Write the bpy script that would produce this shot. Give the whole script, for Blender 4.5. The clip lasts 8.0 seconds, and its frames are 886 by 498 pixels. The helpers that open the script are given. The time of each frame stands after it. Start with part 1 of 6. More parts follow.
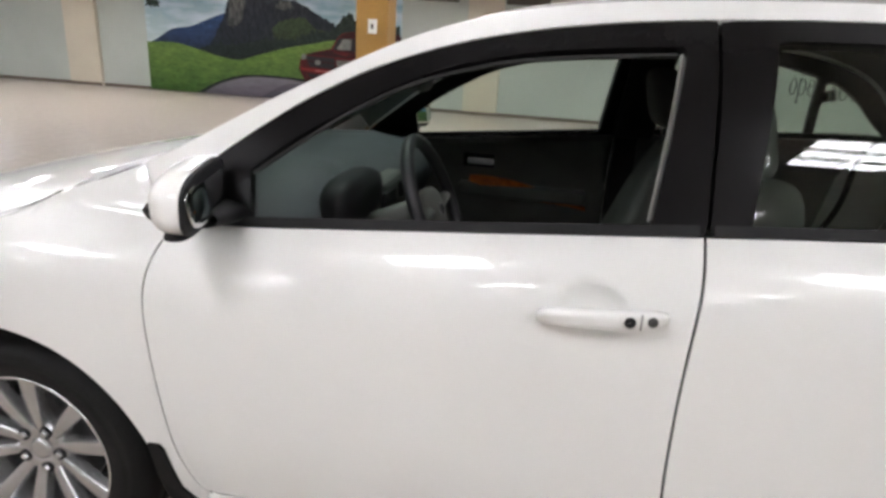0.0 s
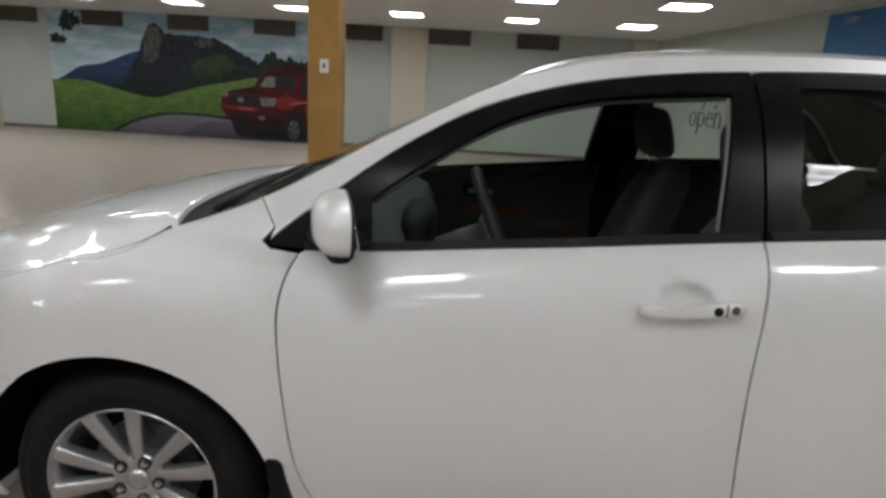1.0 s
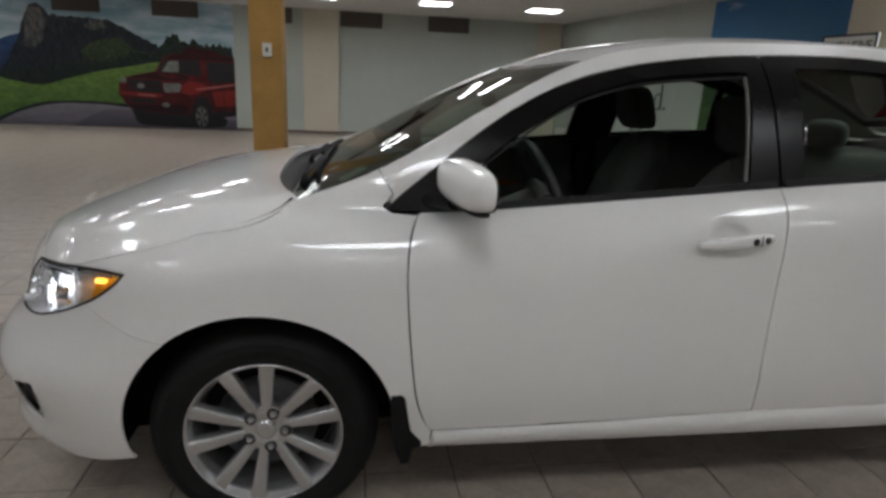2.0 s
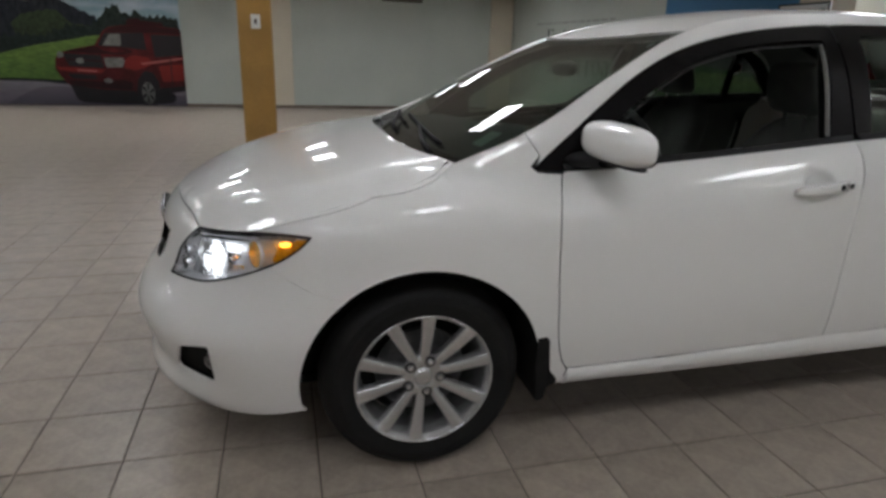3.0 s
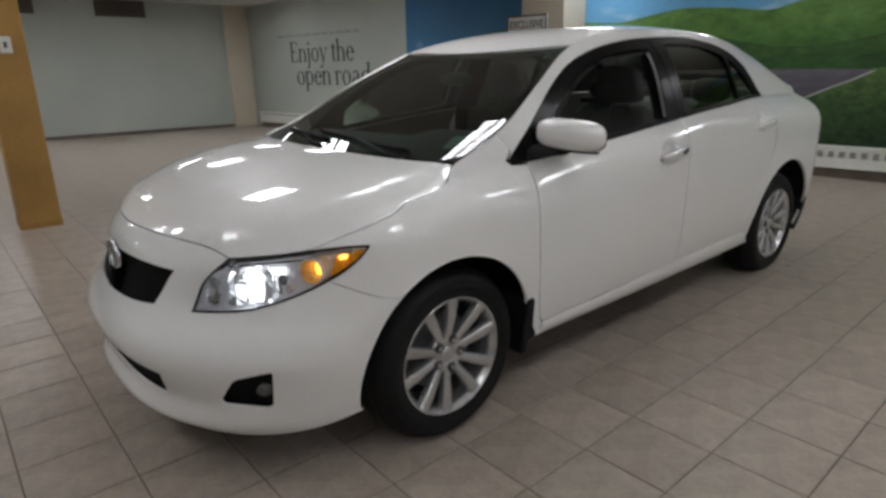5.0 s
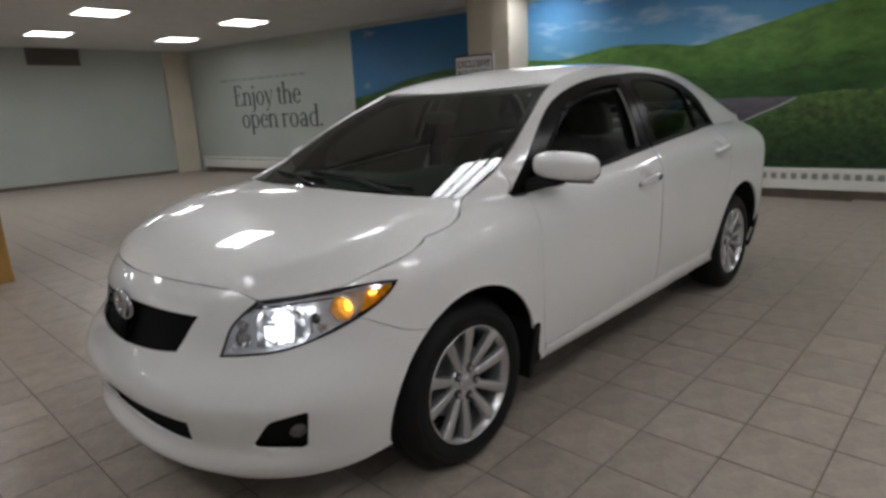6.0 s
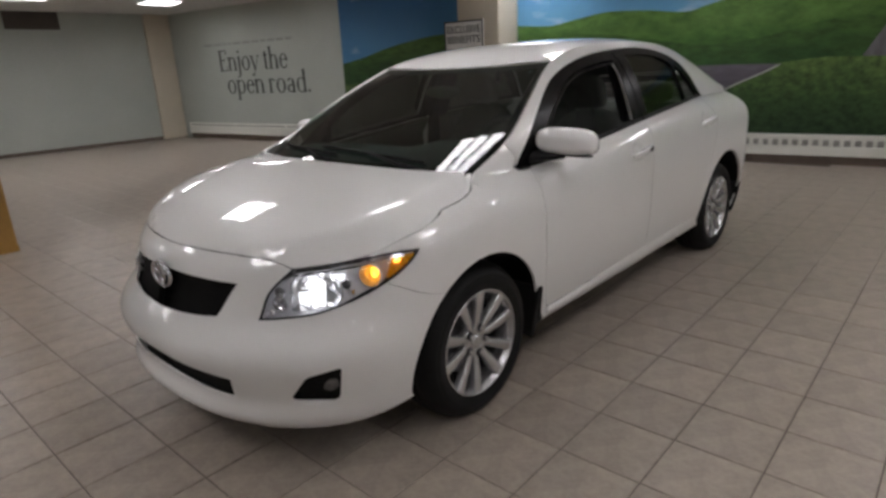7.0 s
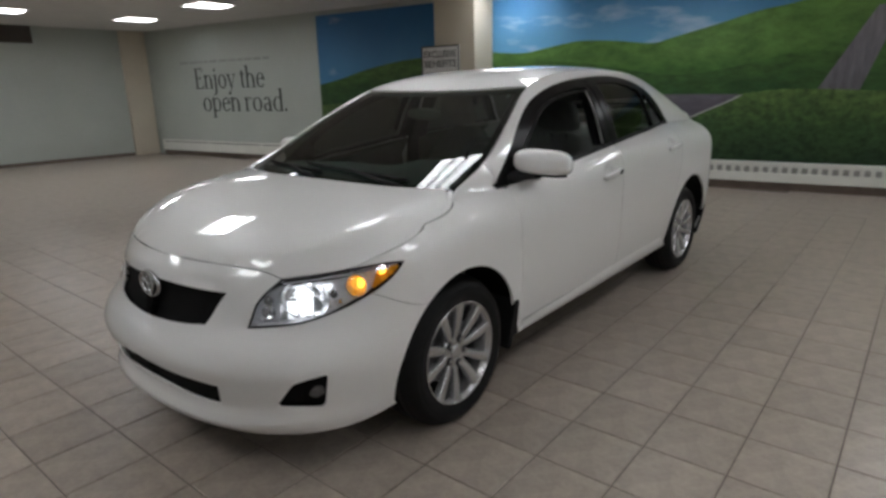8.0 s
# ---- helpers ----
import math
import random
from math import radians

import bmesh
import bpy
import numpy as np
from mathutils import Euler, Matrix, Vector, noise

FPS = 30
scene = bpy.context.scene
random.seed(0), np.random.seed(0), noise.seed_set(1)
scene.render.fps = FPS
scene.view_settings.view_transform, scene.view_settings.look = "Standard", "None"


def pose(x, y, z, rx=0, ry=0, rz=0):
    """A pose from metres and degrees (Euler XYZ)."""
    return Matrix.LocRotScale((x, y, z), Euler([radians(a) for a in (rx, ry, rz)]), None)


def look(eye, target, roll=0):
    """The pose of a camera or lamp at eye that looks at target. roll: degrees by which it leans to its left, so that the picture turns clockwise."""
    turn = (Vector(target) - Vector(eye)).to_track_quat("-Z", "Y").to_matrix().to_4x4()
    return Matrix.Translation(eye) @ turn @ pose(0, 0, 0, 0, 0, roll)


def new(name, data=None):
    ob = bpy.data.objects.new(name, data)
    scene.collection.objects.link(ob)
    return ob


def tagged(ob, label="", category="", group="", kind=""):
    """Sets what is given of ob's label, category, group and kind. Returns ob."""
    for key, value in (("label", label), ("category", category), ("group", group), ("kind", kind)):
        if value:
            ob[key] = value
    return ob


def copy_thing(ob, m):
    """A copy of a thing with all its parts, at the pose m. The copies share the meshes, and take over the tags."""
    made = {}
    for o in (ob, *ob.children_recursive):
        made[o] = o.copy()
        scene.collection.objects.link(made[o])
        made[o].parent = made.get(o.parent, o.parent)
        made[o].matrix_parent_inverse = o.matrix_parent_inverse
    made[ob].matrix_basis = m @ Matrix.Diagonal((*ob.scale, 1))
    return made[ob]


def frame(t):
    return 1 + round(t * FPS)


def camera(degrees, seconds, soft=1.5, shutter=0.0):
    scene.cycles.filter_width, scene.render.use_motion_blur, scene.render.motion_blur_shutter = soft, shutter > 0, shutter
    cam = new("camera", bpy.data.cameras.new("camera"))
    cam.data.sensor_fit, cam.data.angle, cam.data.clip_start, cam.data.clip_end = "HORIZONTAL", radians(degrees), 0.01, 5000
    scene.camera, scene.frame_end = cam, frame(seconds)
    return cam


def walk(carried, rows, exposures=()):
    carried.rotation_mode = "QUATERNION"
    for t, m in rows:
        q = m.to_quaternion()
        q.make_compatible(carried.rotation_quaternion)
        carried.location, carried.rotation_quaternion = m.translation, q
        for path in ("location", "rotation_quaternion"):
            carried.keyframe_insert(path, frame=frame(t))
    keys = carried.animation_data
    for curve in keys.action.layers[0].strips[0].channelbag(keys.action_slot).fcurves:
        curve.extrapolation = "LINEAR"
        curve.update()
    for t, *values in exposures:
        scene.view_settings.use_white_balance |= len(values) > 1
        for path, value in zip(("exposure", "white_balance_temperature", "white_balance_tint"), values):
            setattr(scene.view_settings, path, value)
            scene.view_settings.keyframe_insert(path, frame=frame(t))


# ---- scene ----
from mathutils import geometry

cam = camera(73.3, 8.0, soft=3.1)
PATH = [
    (0, (1.132, -1.812, 1.275), (0.814, 0.062, 0.654), 3.6),
    (0.5, (0.95, -1.962, 1.258), (0.683, -0.047, 0.746), 2.9),
    (1, (0.751, -2.039, 1.271), (0.706, -0.102, 0.772), 3.3),
    (1.2, (0.671, -2.086, 1.267), (0.717, -0.147, 0.776), 4.2),
    (2.3, (0.056, -2.301, 1.231), (0.372, -0.414, 0.649), 2.4),
    (2.5, (-0.073, -2.304, 1.223), (0.244, -0.426, 0.613), 3.3),
    (3, (-0.358, -2.322, 1.222), (0.127, -0.481, 0.608), 1.9),
    (3.5, (-0.576, -2.308, 1.24), (0.118, -0.543, 0.608), 0.6),
    (4, (-0.804, -2.221, 1.226), (0.164, -0.585, 0.603), 0.5),
    (4.5, (-0.99, -2.204, 1.218), (0.086, -0.63, 0.611), 0.4),
    (4.7, (-1.087, -2.201, 1.227), (0.063, -0.677, 0.631), 0.3),
    (5.8, (-1.371, -2.086, 1.252), (-0.001, -0.719, 0.749), -3.5),
    (6, (-1.417, -2.072, 1.255), (-0.021, -0.719, 0.785), -2.7),
    (6.5, (-1.531, -2.08, 1.287), (-0.132, -0.778, 0.697), -3.7),
    (7, (-1.609, -2.112, 1.325), (-0.203, -0.815, 0.737), -2.8),
    (7.5, (-1.655, -2.125, 1.33), (-0.208, -0.866, 0.764), -1.6),
    (8, (-1.711, -2.152, 1.326), (-0.228, -0.915, 0.804), -1.4),
]
EXPOSURES = [(0, 1.27, 6550, 12), (0.5, 0.67, 6550, 11), (1.0, 0.49, 6500, 10), (1.2, 0.4, 6500, 10), (2.3, 0.1, 6450, 9), (4.7, 0.2, 6500, 10), (6, 0.1, 6500, 10), (6.5, 0.1, 6600, 12), (7, 0.1, 6720, 14), (7.5, 0.1, 6450, 9), (8, 0.08, 6450, 9)]
walk(cam, [(t, look(eye, target, roll)) for t, eye, target, roll in PATH], EXPOSURES)

# ---- light ----
world = bpy.data.worlds.new("world")
world.use_nodes = True
world.node_tree.nodes["Background"].inputs[0].default_value = (0.02, 0.02, 0.02, 1)
scene.world = world


# ---- materials ----
def material(name, color, rough=0.5, metal=0.0, var=0.08, scale=6.0, fine=90.0, bump=0.0, coat=0.0, spec=0.5, second=None, per_object=0.0):
    """A surface with a broad and a fine variation of its colour, and a fine relief."""
    m = bpy.data.materials.new(name)
    m.use_nodes = True
    nt = m.node_tree
    b = nt.nodes["Principled BSDF"]
    b.inputs["Roughness"].default_value = rough
    b.inputs["Metallic"].default_value = metal
    b.inputs["Coat Weight"].default_value = coat
    b.inputs["Coat Roughness"].default_value = 0.03
    b.inputs["Specular IOR Level"].default_value = spec
    tc = nt.nodes.new("ShaderNodeTexCoord")
    n1 = nt.nodes.new("ShaderNodeTexNoise")
    n1.inputs["Scale"].default_value = scale
    n1.inputs["Detail"].default_value = 4
    n2 = nt.nodes.new("ShaderNodeTexNoise")
    n2.inputs["Scale"].default_value = fine
    n2.inputs["Detail"].default_value = 3
    for n in (n1, n2):
        nt.links.new(tc.outputs["Object"], n.inputs["Vector"])
    mix = nt.nodes.new("ShaderNodeMix")
    mix.data_type = "FLOAT"
    mix.inputs[0].default_value = 0.4
    nt.links.new(n1.outputs["Fac"], mix.inputs[2])
    nt.links.new(n2.outputs["Fac"], mix.inputs[3])
    ramp = nt.nodes.new("ShaderNodeValToRGB")
    a = second or tuple(c * (1 - var) for c in color)
    c2 = tuple(min(1.0, c * (1 + var)) for c in color)
    ramp.color_ramp.elements[0].position, ramp.color_ramp.elements[1].position = 0.34, 0.66
    ramp.color_ramp.elements[0].color, ramp.color_ramp.elements[1].color = (*a, 1), (*c2, 1)
    nt.links.new(mix.outputs[0], ramp.inputs[0])
    out = ramp.outputs[0]
    if per_object:
        info = nt.nodes.new("ShaderNodeObjectInfo")
        rng = nt.nodes.new("ShaderNodeMapRange")
        rng.inputs["To Min"].default_value, rng.inputs["To Max"].default_value = 1 - per_object, 1 + per_object
        nt.links.new(info.outputs["Random"], rng.inputs["Value"])
        mul = nt.nodes.new("ShaderNodeMix")
        mul.data_type, mul.blend_type = "RGBA", "MULTIPLY"
        mul.inputs[0].default_value = 1
        nt.links.new(out, mul.inputs[6])
        nt.links.new(rng.outputs[0], mul.inputs[7])
        out = mul.outputs[2]
    nt.links.new(out, b.inputs["Base Color"])
    if bump:
        bp = nt.nodes.new("ShaderNodeBump")
        bp.inputs["Strength"].default_value = bump
        bp.inputs["Distance"].default_value = 0.002
        nt.links.new(n2.outputs["Fac"], bp.inputs["Height"])
        nt.links.new(bp.outputs[0], b.inputs["Normal"])
    return m


def glowing(name, color, strength):
    m = bpy.data.materials.new(name)
    m.use_nodes = True
    b = m.node_tree.nodes["Principled BSDF"]
    b.inputs["Base Color"].default_value = (0.8, 0.8, 0.8, 1)
    b.inputs["Emission Color"].default_value = (*color, 1)
    b.inputs["Emission Strength"].default_value = strength
    return m


def glass_material(name, tint, gloss=1.0):
    """Thin clear glass: tinted see-through with a mirror gloss that grows towards grazing views."""
    m = bpy.data.materials.new(name)
    m.use_nodes = True
    nt = m.node_tree
    nt.nodes.remove(nt.nodes["Principled BSDF"])
    clear = nt.nodes.new("ShaderNodeBsdfTransparent")
    clear.inputs[0].default_value = (*tint, 1)
    shine = nt.nodes.new("ShaderNodeBsdfGlossy")
    shine.inputs["Roughness"].default_value = 0.01
    shine.inputs["Color"].default_value = (gloss, gloss, gloss, 1)
    fr = nt.nodes.new("ShaderNodeFresnel")
    fr.inputs["IOR"].default_value = 1.45
    mix = nt.nodes.new("ShaderNodeMixShader")
    nt.links.new(fr.outputs[0], mix.inputs[0])
    nt.links.new(clear.outputs[0], mix.inputs[1])
    nt.links.new(shine.outputs[0], mix.inputs[2])
    nt.links.new(mix.outputs[0], nt.nodes["Material Output"].inputs["Surface"])
    return m


PAINT = material("white_car_paint", (0.83, 0.83, 0.815), 0.35, var=0.012, scale=2, fine=300, coat=1.0)
BLACK = material("black_plastic", (0.008, 0.008, 0.009), 0.6, var=0.3, fine=200, bump=0.15, spec=0.3)
GLOSS_BLACK = material("black_trim_film", (0.006, 0.0055, 0.006), 0.27, var=0.2, fine=300, spec=0.14)
RUBBER = material("rubber", (0.010, 0.010, 0.010), 0.7, var=0.25, scale=12, fine=160, bump=0.3, spec=0.2)
UNDER = material("underbody_black", (0.006, 0.006, 0.006), 0.85, var=0.3, spec=0.15)
ALLOY = material("silver_alloy", (0.54, 0.54, 0.545), 0.27, metal=0.8, var=0.05, fine=200)
DARK_ALLOY = material("dark_steel", (0.09, 0.09, 0.09), 0.5, metal=0.8, var=0.3, scale=20)
SEAL = material("grey_window_seal", (0.42, 0.42, 0.41), 0.3, var=0.1)
DIM_SEAL = material("dark_window_channel", (0.03, 0.03, 0.03), 0.6, var=0.1, spec=0.15)
DARK_CHROME = material("dull_chrome", (0.58, 0.59, 0.61), 0.2, metal=1.0, var=0.15, scale=80)
CHROME = material("chrome", (0.85, 0.85, 0.86), 0.06, metal=1.0, var=0.02)
FABRIC = material("grey_seat_fabric", (0.135, 0.137, 0.128), 0.9, var=0.2, scale=10, fine=400, bump=0.4)
DASH = material("grey_soft_plastic", (0.082, 0.090, 0.096), 0.6, var=0.1, fine=300, bump=0.3)
DARK_TRIM = material("dark_interior_plastic", (0.115, 0.116, 0.106), 0.6, var=0.2, fine=300, bump=0.2)
WHEEL_GRIP = material("dark_leather_grip", (0.022, 0.022, 0.023), 0.5, var=0.15, fine=300, bump=0.3)
LINER = material("grey_headliner", (0.19, 0.19, 0.18), 0.95, var=0.08, fine=300)
WOODTRIM = material("glossy_wood_trim", (0.50, 0.15, 0.04), 0.2, var=0.4, scale=25, fine=120, coat=0.8)
GLASS = glass_material("clear_windscreen_glass", (0.49, 0.61, 0.535))
SIDE_GLASS = glass_material("clear_side_glass", (0.72, 0.80, 0.74))
TINTED = glass_material("green_tinted_glass", (0.66, 0.73, 0.67))
LENS = glass_material("lamp_lens", (0.95, 0.95, 0.95))
REFLECTOR = material("lamp_reflector", (0.82, 0.82, 0.84), 0.16, metal=0.7, var=0.12, scale=60)
HOUSING = material("silver_lamp_housing", (0.86, 0.86, 0.88), 0.25, metal=0.2, var=0.12, scale=50, fine=75, bump=1.0, coat=0.6)
FOG_GLASS = material("fog_lamp_glass", (0.12, 0.12, 0.12), 0.12, var=0.3, scale=60, coat=0.6)
AMBER = material("amber_plastic", (1.0, 0.42, 0.02), 0.12, var=0.4, scale=70, fine=160, bump=1.0, coat=0.8)
BEAM = glowing("lamp_beam", (0.90, 0.95, 1.0), 9.0)
# facets given a glow of their own, for bulb light they would throw back
GLOW_FACET = glowing("glowing_reflector_facet", (0.90, 0.95, 1.0), 1.25)
# silver dish with the amber bulb's reflected light put into its colour
AMBER_LIT_DISH = material("amber_lit_reflector", (0.88, 0.66, 0.40), 0.2, metal=0.6, var=0.4, scale=60)
AMBER_GLOW = glowing("amber_bulb", (1.0, 0.42, 0.03), 3.0)
RED_LENS = material("red_lamp_lens", (0.35, 0.012, 0.012), 0.15, var=0.1, coat=0.5)
STICKER = material("pale_green_sticker", (0.45, 0.62, 0.55), 0.6, var=0.1, scale=30)
MIRROR = material("mirror_glass", (0.8, 0.82, 0.82), 0.02, metal=1.0, var=0.01)
TILE = material("beige_floor_tile", (0.349, 0.298, 0.248), 0.33, var=0.19, scale=11, fine=52, bump=0.12, per_object=0.07)
TILE_FAR = material("beige_floor_tile_far", (0.349, 0.298, 0.248), 0.33, var=0.19, scale=11, fine=52, bump=0.12)
GROUT = material("brown_grout", (0.125, 0.104, 0.087), 0.85, var=0.2, scale=10, bump=0.4)
WALLPAINT = material("pale_green_wall", (0.41, 0.44, 0.40), 0.6, var=0.07, scale=0.9, fine=30, bump=0.1)
CREAM = material("cream_pilaster_paint", (0.54, 0.485, 0.385), 0.6, var=0.04, scale=2, fine=60)
CEIL = material("white_ceiling_panels", (0.62, 0.61, 0.59), 0.9, var=0.05, scale=3, fine=150, bump=0.3)
OCHRE = material("ochre_wood_cladding", (0.37, 0.205, 0.05), 0.5, var=0.2, scale=3, fine=60, bump=0.1)
BROWN = material("brown_baseboard", (0.12, 0.09, 0.07), 0.6, var=0.2)
VENT = material("brown_vent_metal", (0.085, 0.07, 0.06), 0.6, var=0.15)
HEATER = material("white_heater_enamel", (0.70, 0.70, 0.64), 0.4, var=0.04)
# tones that put the shade inside slots, slits and vents into colour
SLOT = material("heater_slot_shade", (0.33, 0.32, 0.30), 0.7, var=0.15)
SHADOWGAP = material("recess_shade", (0.05, 0.045, 0.04), 0.8, var=0.2)
TROFFER = glowing("fluorescent_diffuser", (0.97, 0.985, 1.03), 16.2)
WHITE = material("white_enamel", (0.78, 0.78, 0.76), 0.4, var=0.03)
INK = material("dark_grey_lettering", (0.045, 0.05, 0.047), 0.7, var=0.1)
PALE_INK = material("grey_lettering", (0.30, 0.31, 0.29), 0.7, var=0.1)


# ---- mesh helpers ----
def mesh_of(name, verts, faces, mat, smooth=True):
    me = bpy.data.meshes.new(name)
    me.from_pydata([tuple(map(float, v)) for v in verts], [], [tuple(map(int, f)) for f in faces])
    me.materials.append(mat)
    if smooth:
        me.polygons.foreach_set("use_smooth", [True] * len(me.polygons))
    me.update()
    return me


def attach(name, me, parent, label="", m=None):
    ob = new(name, me)
    ob.parent = parent
    if m is not None:
        ob.matrix_basis = m
    if label:
        tagged(ob, label)
    return ob


def part(name, bm, mat, parent, label="", smooth=False, m=None):
    me = bpy.data.meshes.new(name)
    bm.normal_update()
    bm.to_mesh(me)
    bm.free()
    me.materials.append(mat)
    if smooth:
        me.polygons.foreach_set("use_smooth", [True] * len(me.polygons))
    return attach(name, me, parent, label, m)


def thing(name, label, category, at=(0, 0, 0), group="", kind=""):
    ob = new(name)
    ob.location = at
    return tagged(ob, label, category, group, kind)


def box(lo, hi, bevel=0.0, segments=2, bm=None):
    bm = bm or bmesh.new()
    made = bmesh.ops.create_cube(bm, size=1)["verts"]
    for v in made:
        v.co = Vector([lo[i] + (v.co[i] + 0.5) * (hi[i] - lo[i]) for i in range(3)])
    if bevel:
        edges = {e for v in made for e in v.link_edges}
        bmesh.ops.bevel(bm, geom=list(edges), offset=bevel, segments=segments, affect="EDGES", profile=0.5)
    return bm


def turned(profile, n=48, axis="y"):
    """A body of revolution: profile is (radius, along the axis)."""
    verts, faces = [], []
    for r, a in profile:
        for k in range(n):
            t = 2 * math.pi * k / n
            verts.append((r * math.cos(t), a, r * math.sin(t)))
    for i in range(len(profile) - 1):
        for k in range(n):
            k2 = (k + 1) % n
            faces.append((i * n + k, i * n + k2, (i + 1) * n + k2, (i + 1) * n + k))
    return verts, faces


def tube(points, radius, sides=8, cap=True):
    """A tube along points; radius may be a list."""
    pts = [Vector(p) for p in points]
    rad = radius if isinstance(radius, (list, tuple)) else [radius] * len(pts)
    verts, faces = [], []
    for i, p in enumerate(pts):
        d = (pts[min(i + 1, len(pts) - 1)] - pts[max(i - 1, 0)]).normalized()
        a = d.orthogonal().normalized() if i == 0 else (a - d * a.dot(d)).normalized()
        b = d.cross(a)
        for k in range(sides):
            t = 2 * math.pi * k / sides
            verts.append(p + rad[i] * (math.cos(t) * a + math.sin(t) * b))
    for i in range(len(pts) - 1):
        for k in range(sides):
            k2 = (k + 1) % sides
            faces.append((i * sides + k, i * sides + k2, (i + 1) * sides + k2, (i + 1) * sides + k))
    if cap:
        faces.append(tuple(range(sides))[::-1])
        faces.append(tuple((len(pts) - 1) * sides + k for k in range(sides)))
    return verts, faces


def spline(points, step=0.02, closed=False):
    """Points along a soft curve through the given ones."""
    p = np.array(points, float)
    n = len(p)
    out = []
    for i in range(n if closed else n - 1):
        a, b, c, d = (p[(i + k) % n] if closed else p[min(max(i + k, 0), n - 1)] for k in (-1, 0, 1, 2))
        m = max(2, int(np.linalg.norm(c - b) / step) + 1)
        for s in np.arange(m) / m:
            out.append(0.5 * (2 * b + (c - a) * s + (2 * a - 5 * b + 4 * c - d) * s * s + (3 * b - a - 3 * c + d) * s**3))
    if not closed:
        out.append(p[-1])
    return [tuple(q) for q in out]


def line(a, b, step=0.02):
    n = max(1, int(math.dist(a, b) / step))
    return [(a[0] + (b[0] - a[0]) * k / n, a[1] + (b[1] - a[1]) * k / n) for k in range(n + 1)]


def straight(points, step=0.02, closed=True):
    out = []
    for i in range(len(points) if closed else len(points) - 1):
        out += line(points[i], points[(i + 1) % len(points)], step)[:-1]
    return out if closed else out + [points[-1]]


def rounded(points, r, n=5):
    """A closed outline with its corners rounded."""
    p = [Vector(q) for q in points]
    out = []
    for i, q in enumerate(p):
        a, b = p[i - 1] - q, p[(i + 1) % len(p)] - q
        ra, rb = min(r, a.length * 0.45), min(r, b.length * 0.45)
        s, e = q + a.normalized() * ra, q + b.normalized() * rb
        for k in range(n + 1):
            t = k / n
            out.append(tuple((1 - t) ** 2 * s + 2 * t * (1 - t) * q + t * t * e))
    return out


def inside(poly, pts):
    """Which points lie inside the closed outline."""
    x, y = pts[:, 0], pts[:, 1]
    hit = np.zeros(len(pts), bool)
    px, py = np.array(poly).T
    qx, qy = np.roll(px, -1), np.roll(py, -1)
    for ax, ay, bx, by in zip(px, py, qx, qy):
        if ay != by:
            hit ^= ((ay > y) != (by > y)) & (x < (bx - ax) * (y - ay) / (by - ay) + ax)
    return hit


def shrink(poly, d):
    """The closed outline drawn in by d."""
    p = np.array(poly)
    area = 0.5 * np.sum(p[:, 0] * np.roll(p[:, 1], -1) - np.roll(p[:, 0], -1) * p[:, 1])
    t = np.roll(p, -1, 0) - np.roll(p, 1, 0)
    t /= np.maximum(np.linalg.norm(t, axis=1), 1e-9)[:, None]
    nrm = np.stack([-t[:, 1], t[:, 0]], 1) * (1 if area > 0 else -1)
    return [tuple(q) for q in p + d * nrm]


def clean(poly, gap=0.002):
    out = [poly[0]]
    for q in poly[1:]:
        if math.dist(q, out[-1]) > gap:
            out.append(q)
    if math.dist(out[0], out[-1]) < gap:
        out.pop()
    return out


def filled(poly, step, holes=()):
    """Triangles over an outline, with a grid of points inside."""
    loops = [clean(list(poly))] + [clean(list(h)) for h in holes]
    pts, edges = [], []
    for lp in loops:
        s = len(pts)
        pts += [tuple(q) for q in lp]
        edges += [(s + i, s + (i + 1) % len(lp)) for i in range(len(lp))]
    rim = np.array(pts)
    lo, hi = rim.min(0), rim.max(0)
    gx, gy = np.meshgrid(np.arange(lo[0] + step / 2, hi[0], step), np.arange(lo[1] + step / 2, hi[1], step))
    grid = np.stack([gx.ravel(), gy.ravel()], 1)

    def within(q):
        ok = inside(loops[0], q)
        for h in loops[1:]:
            ok &= ~inside(h, q)
        return ok

    if len(grid):
        grid = grid[within(grid)]
    if len(grid):
        d = np.min(((grid[:, None] - rim[None]) ** 2).sum(-1), 1)
        grid = grid[d > (0.45 * step) ** 2]
    allp = [Vector(q) for q in pts] + [Vector(q) for q in grid]
    v, e, f, _, _, _ = geometry.delaunay_2d_cdt(allp, edges, [], 0, 1e-6)
    v = np.array([tuple(q) for q in v])
    f = np.array([t for t in f if len(t) == 3])
    f = f[within(v[f].mean(1))]
    return v, f


MID = np.array((1.3, 0.0, 0.55))


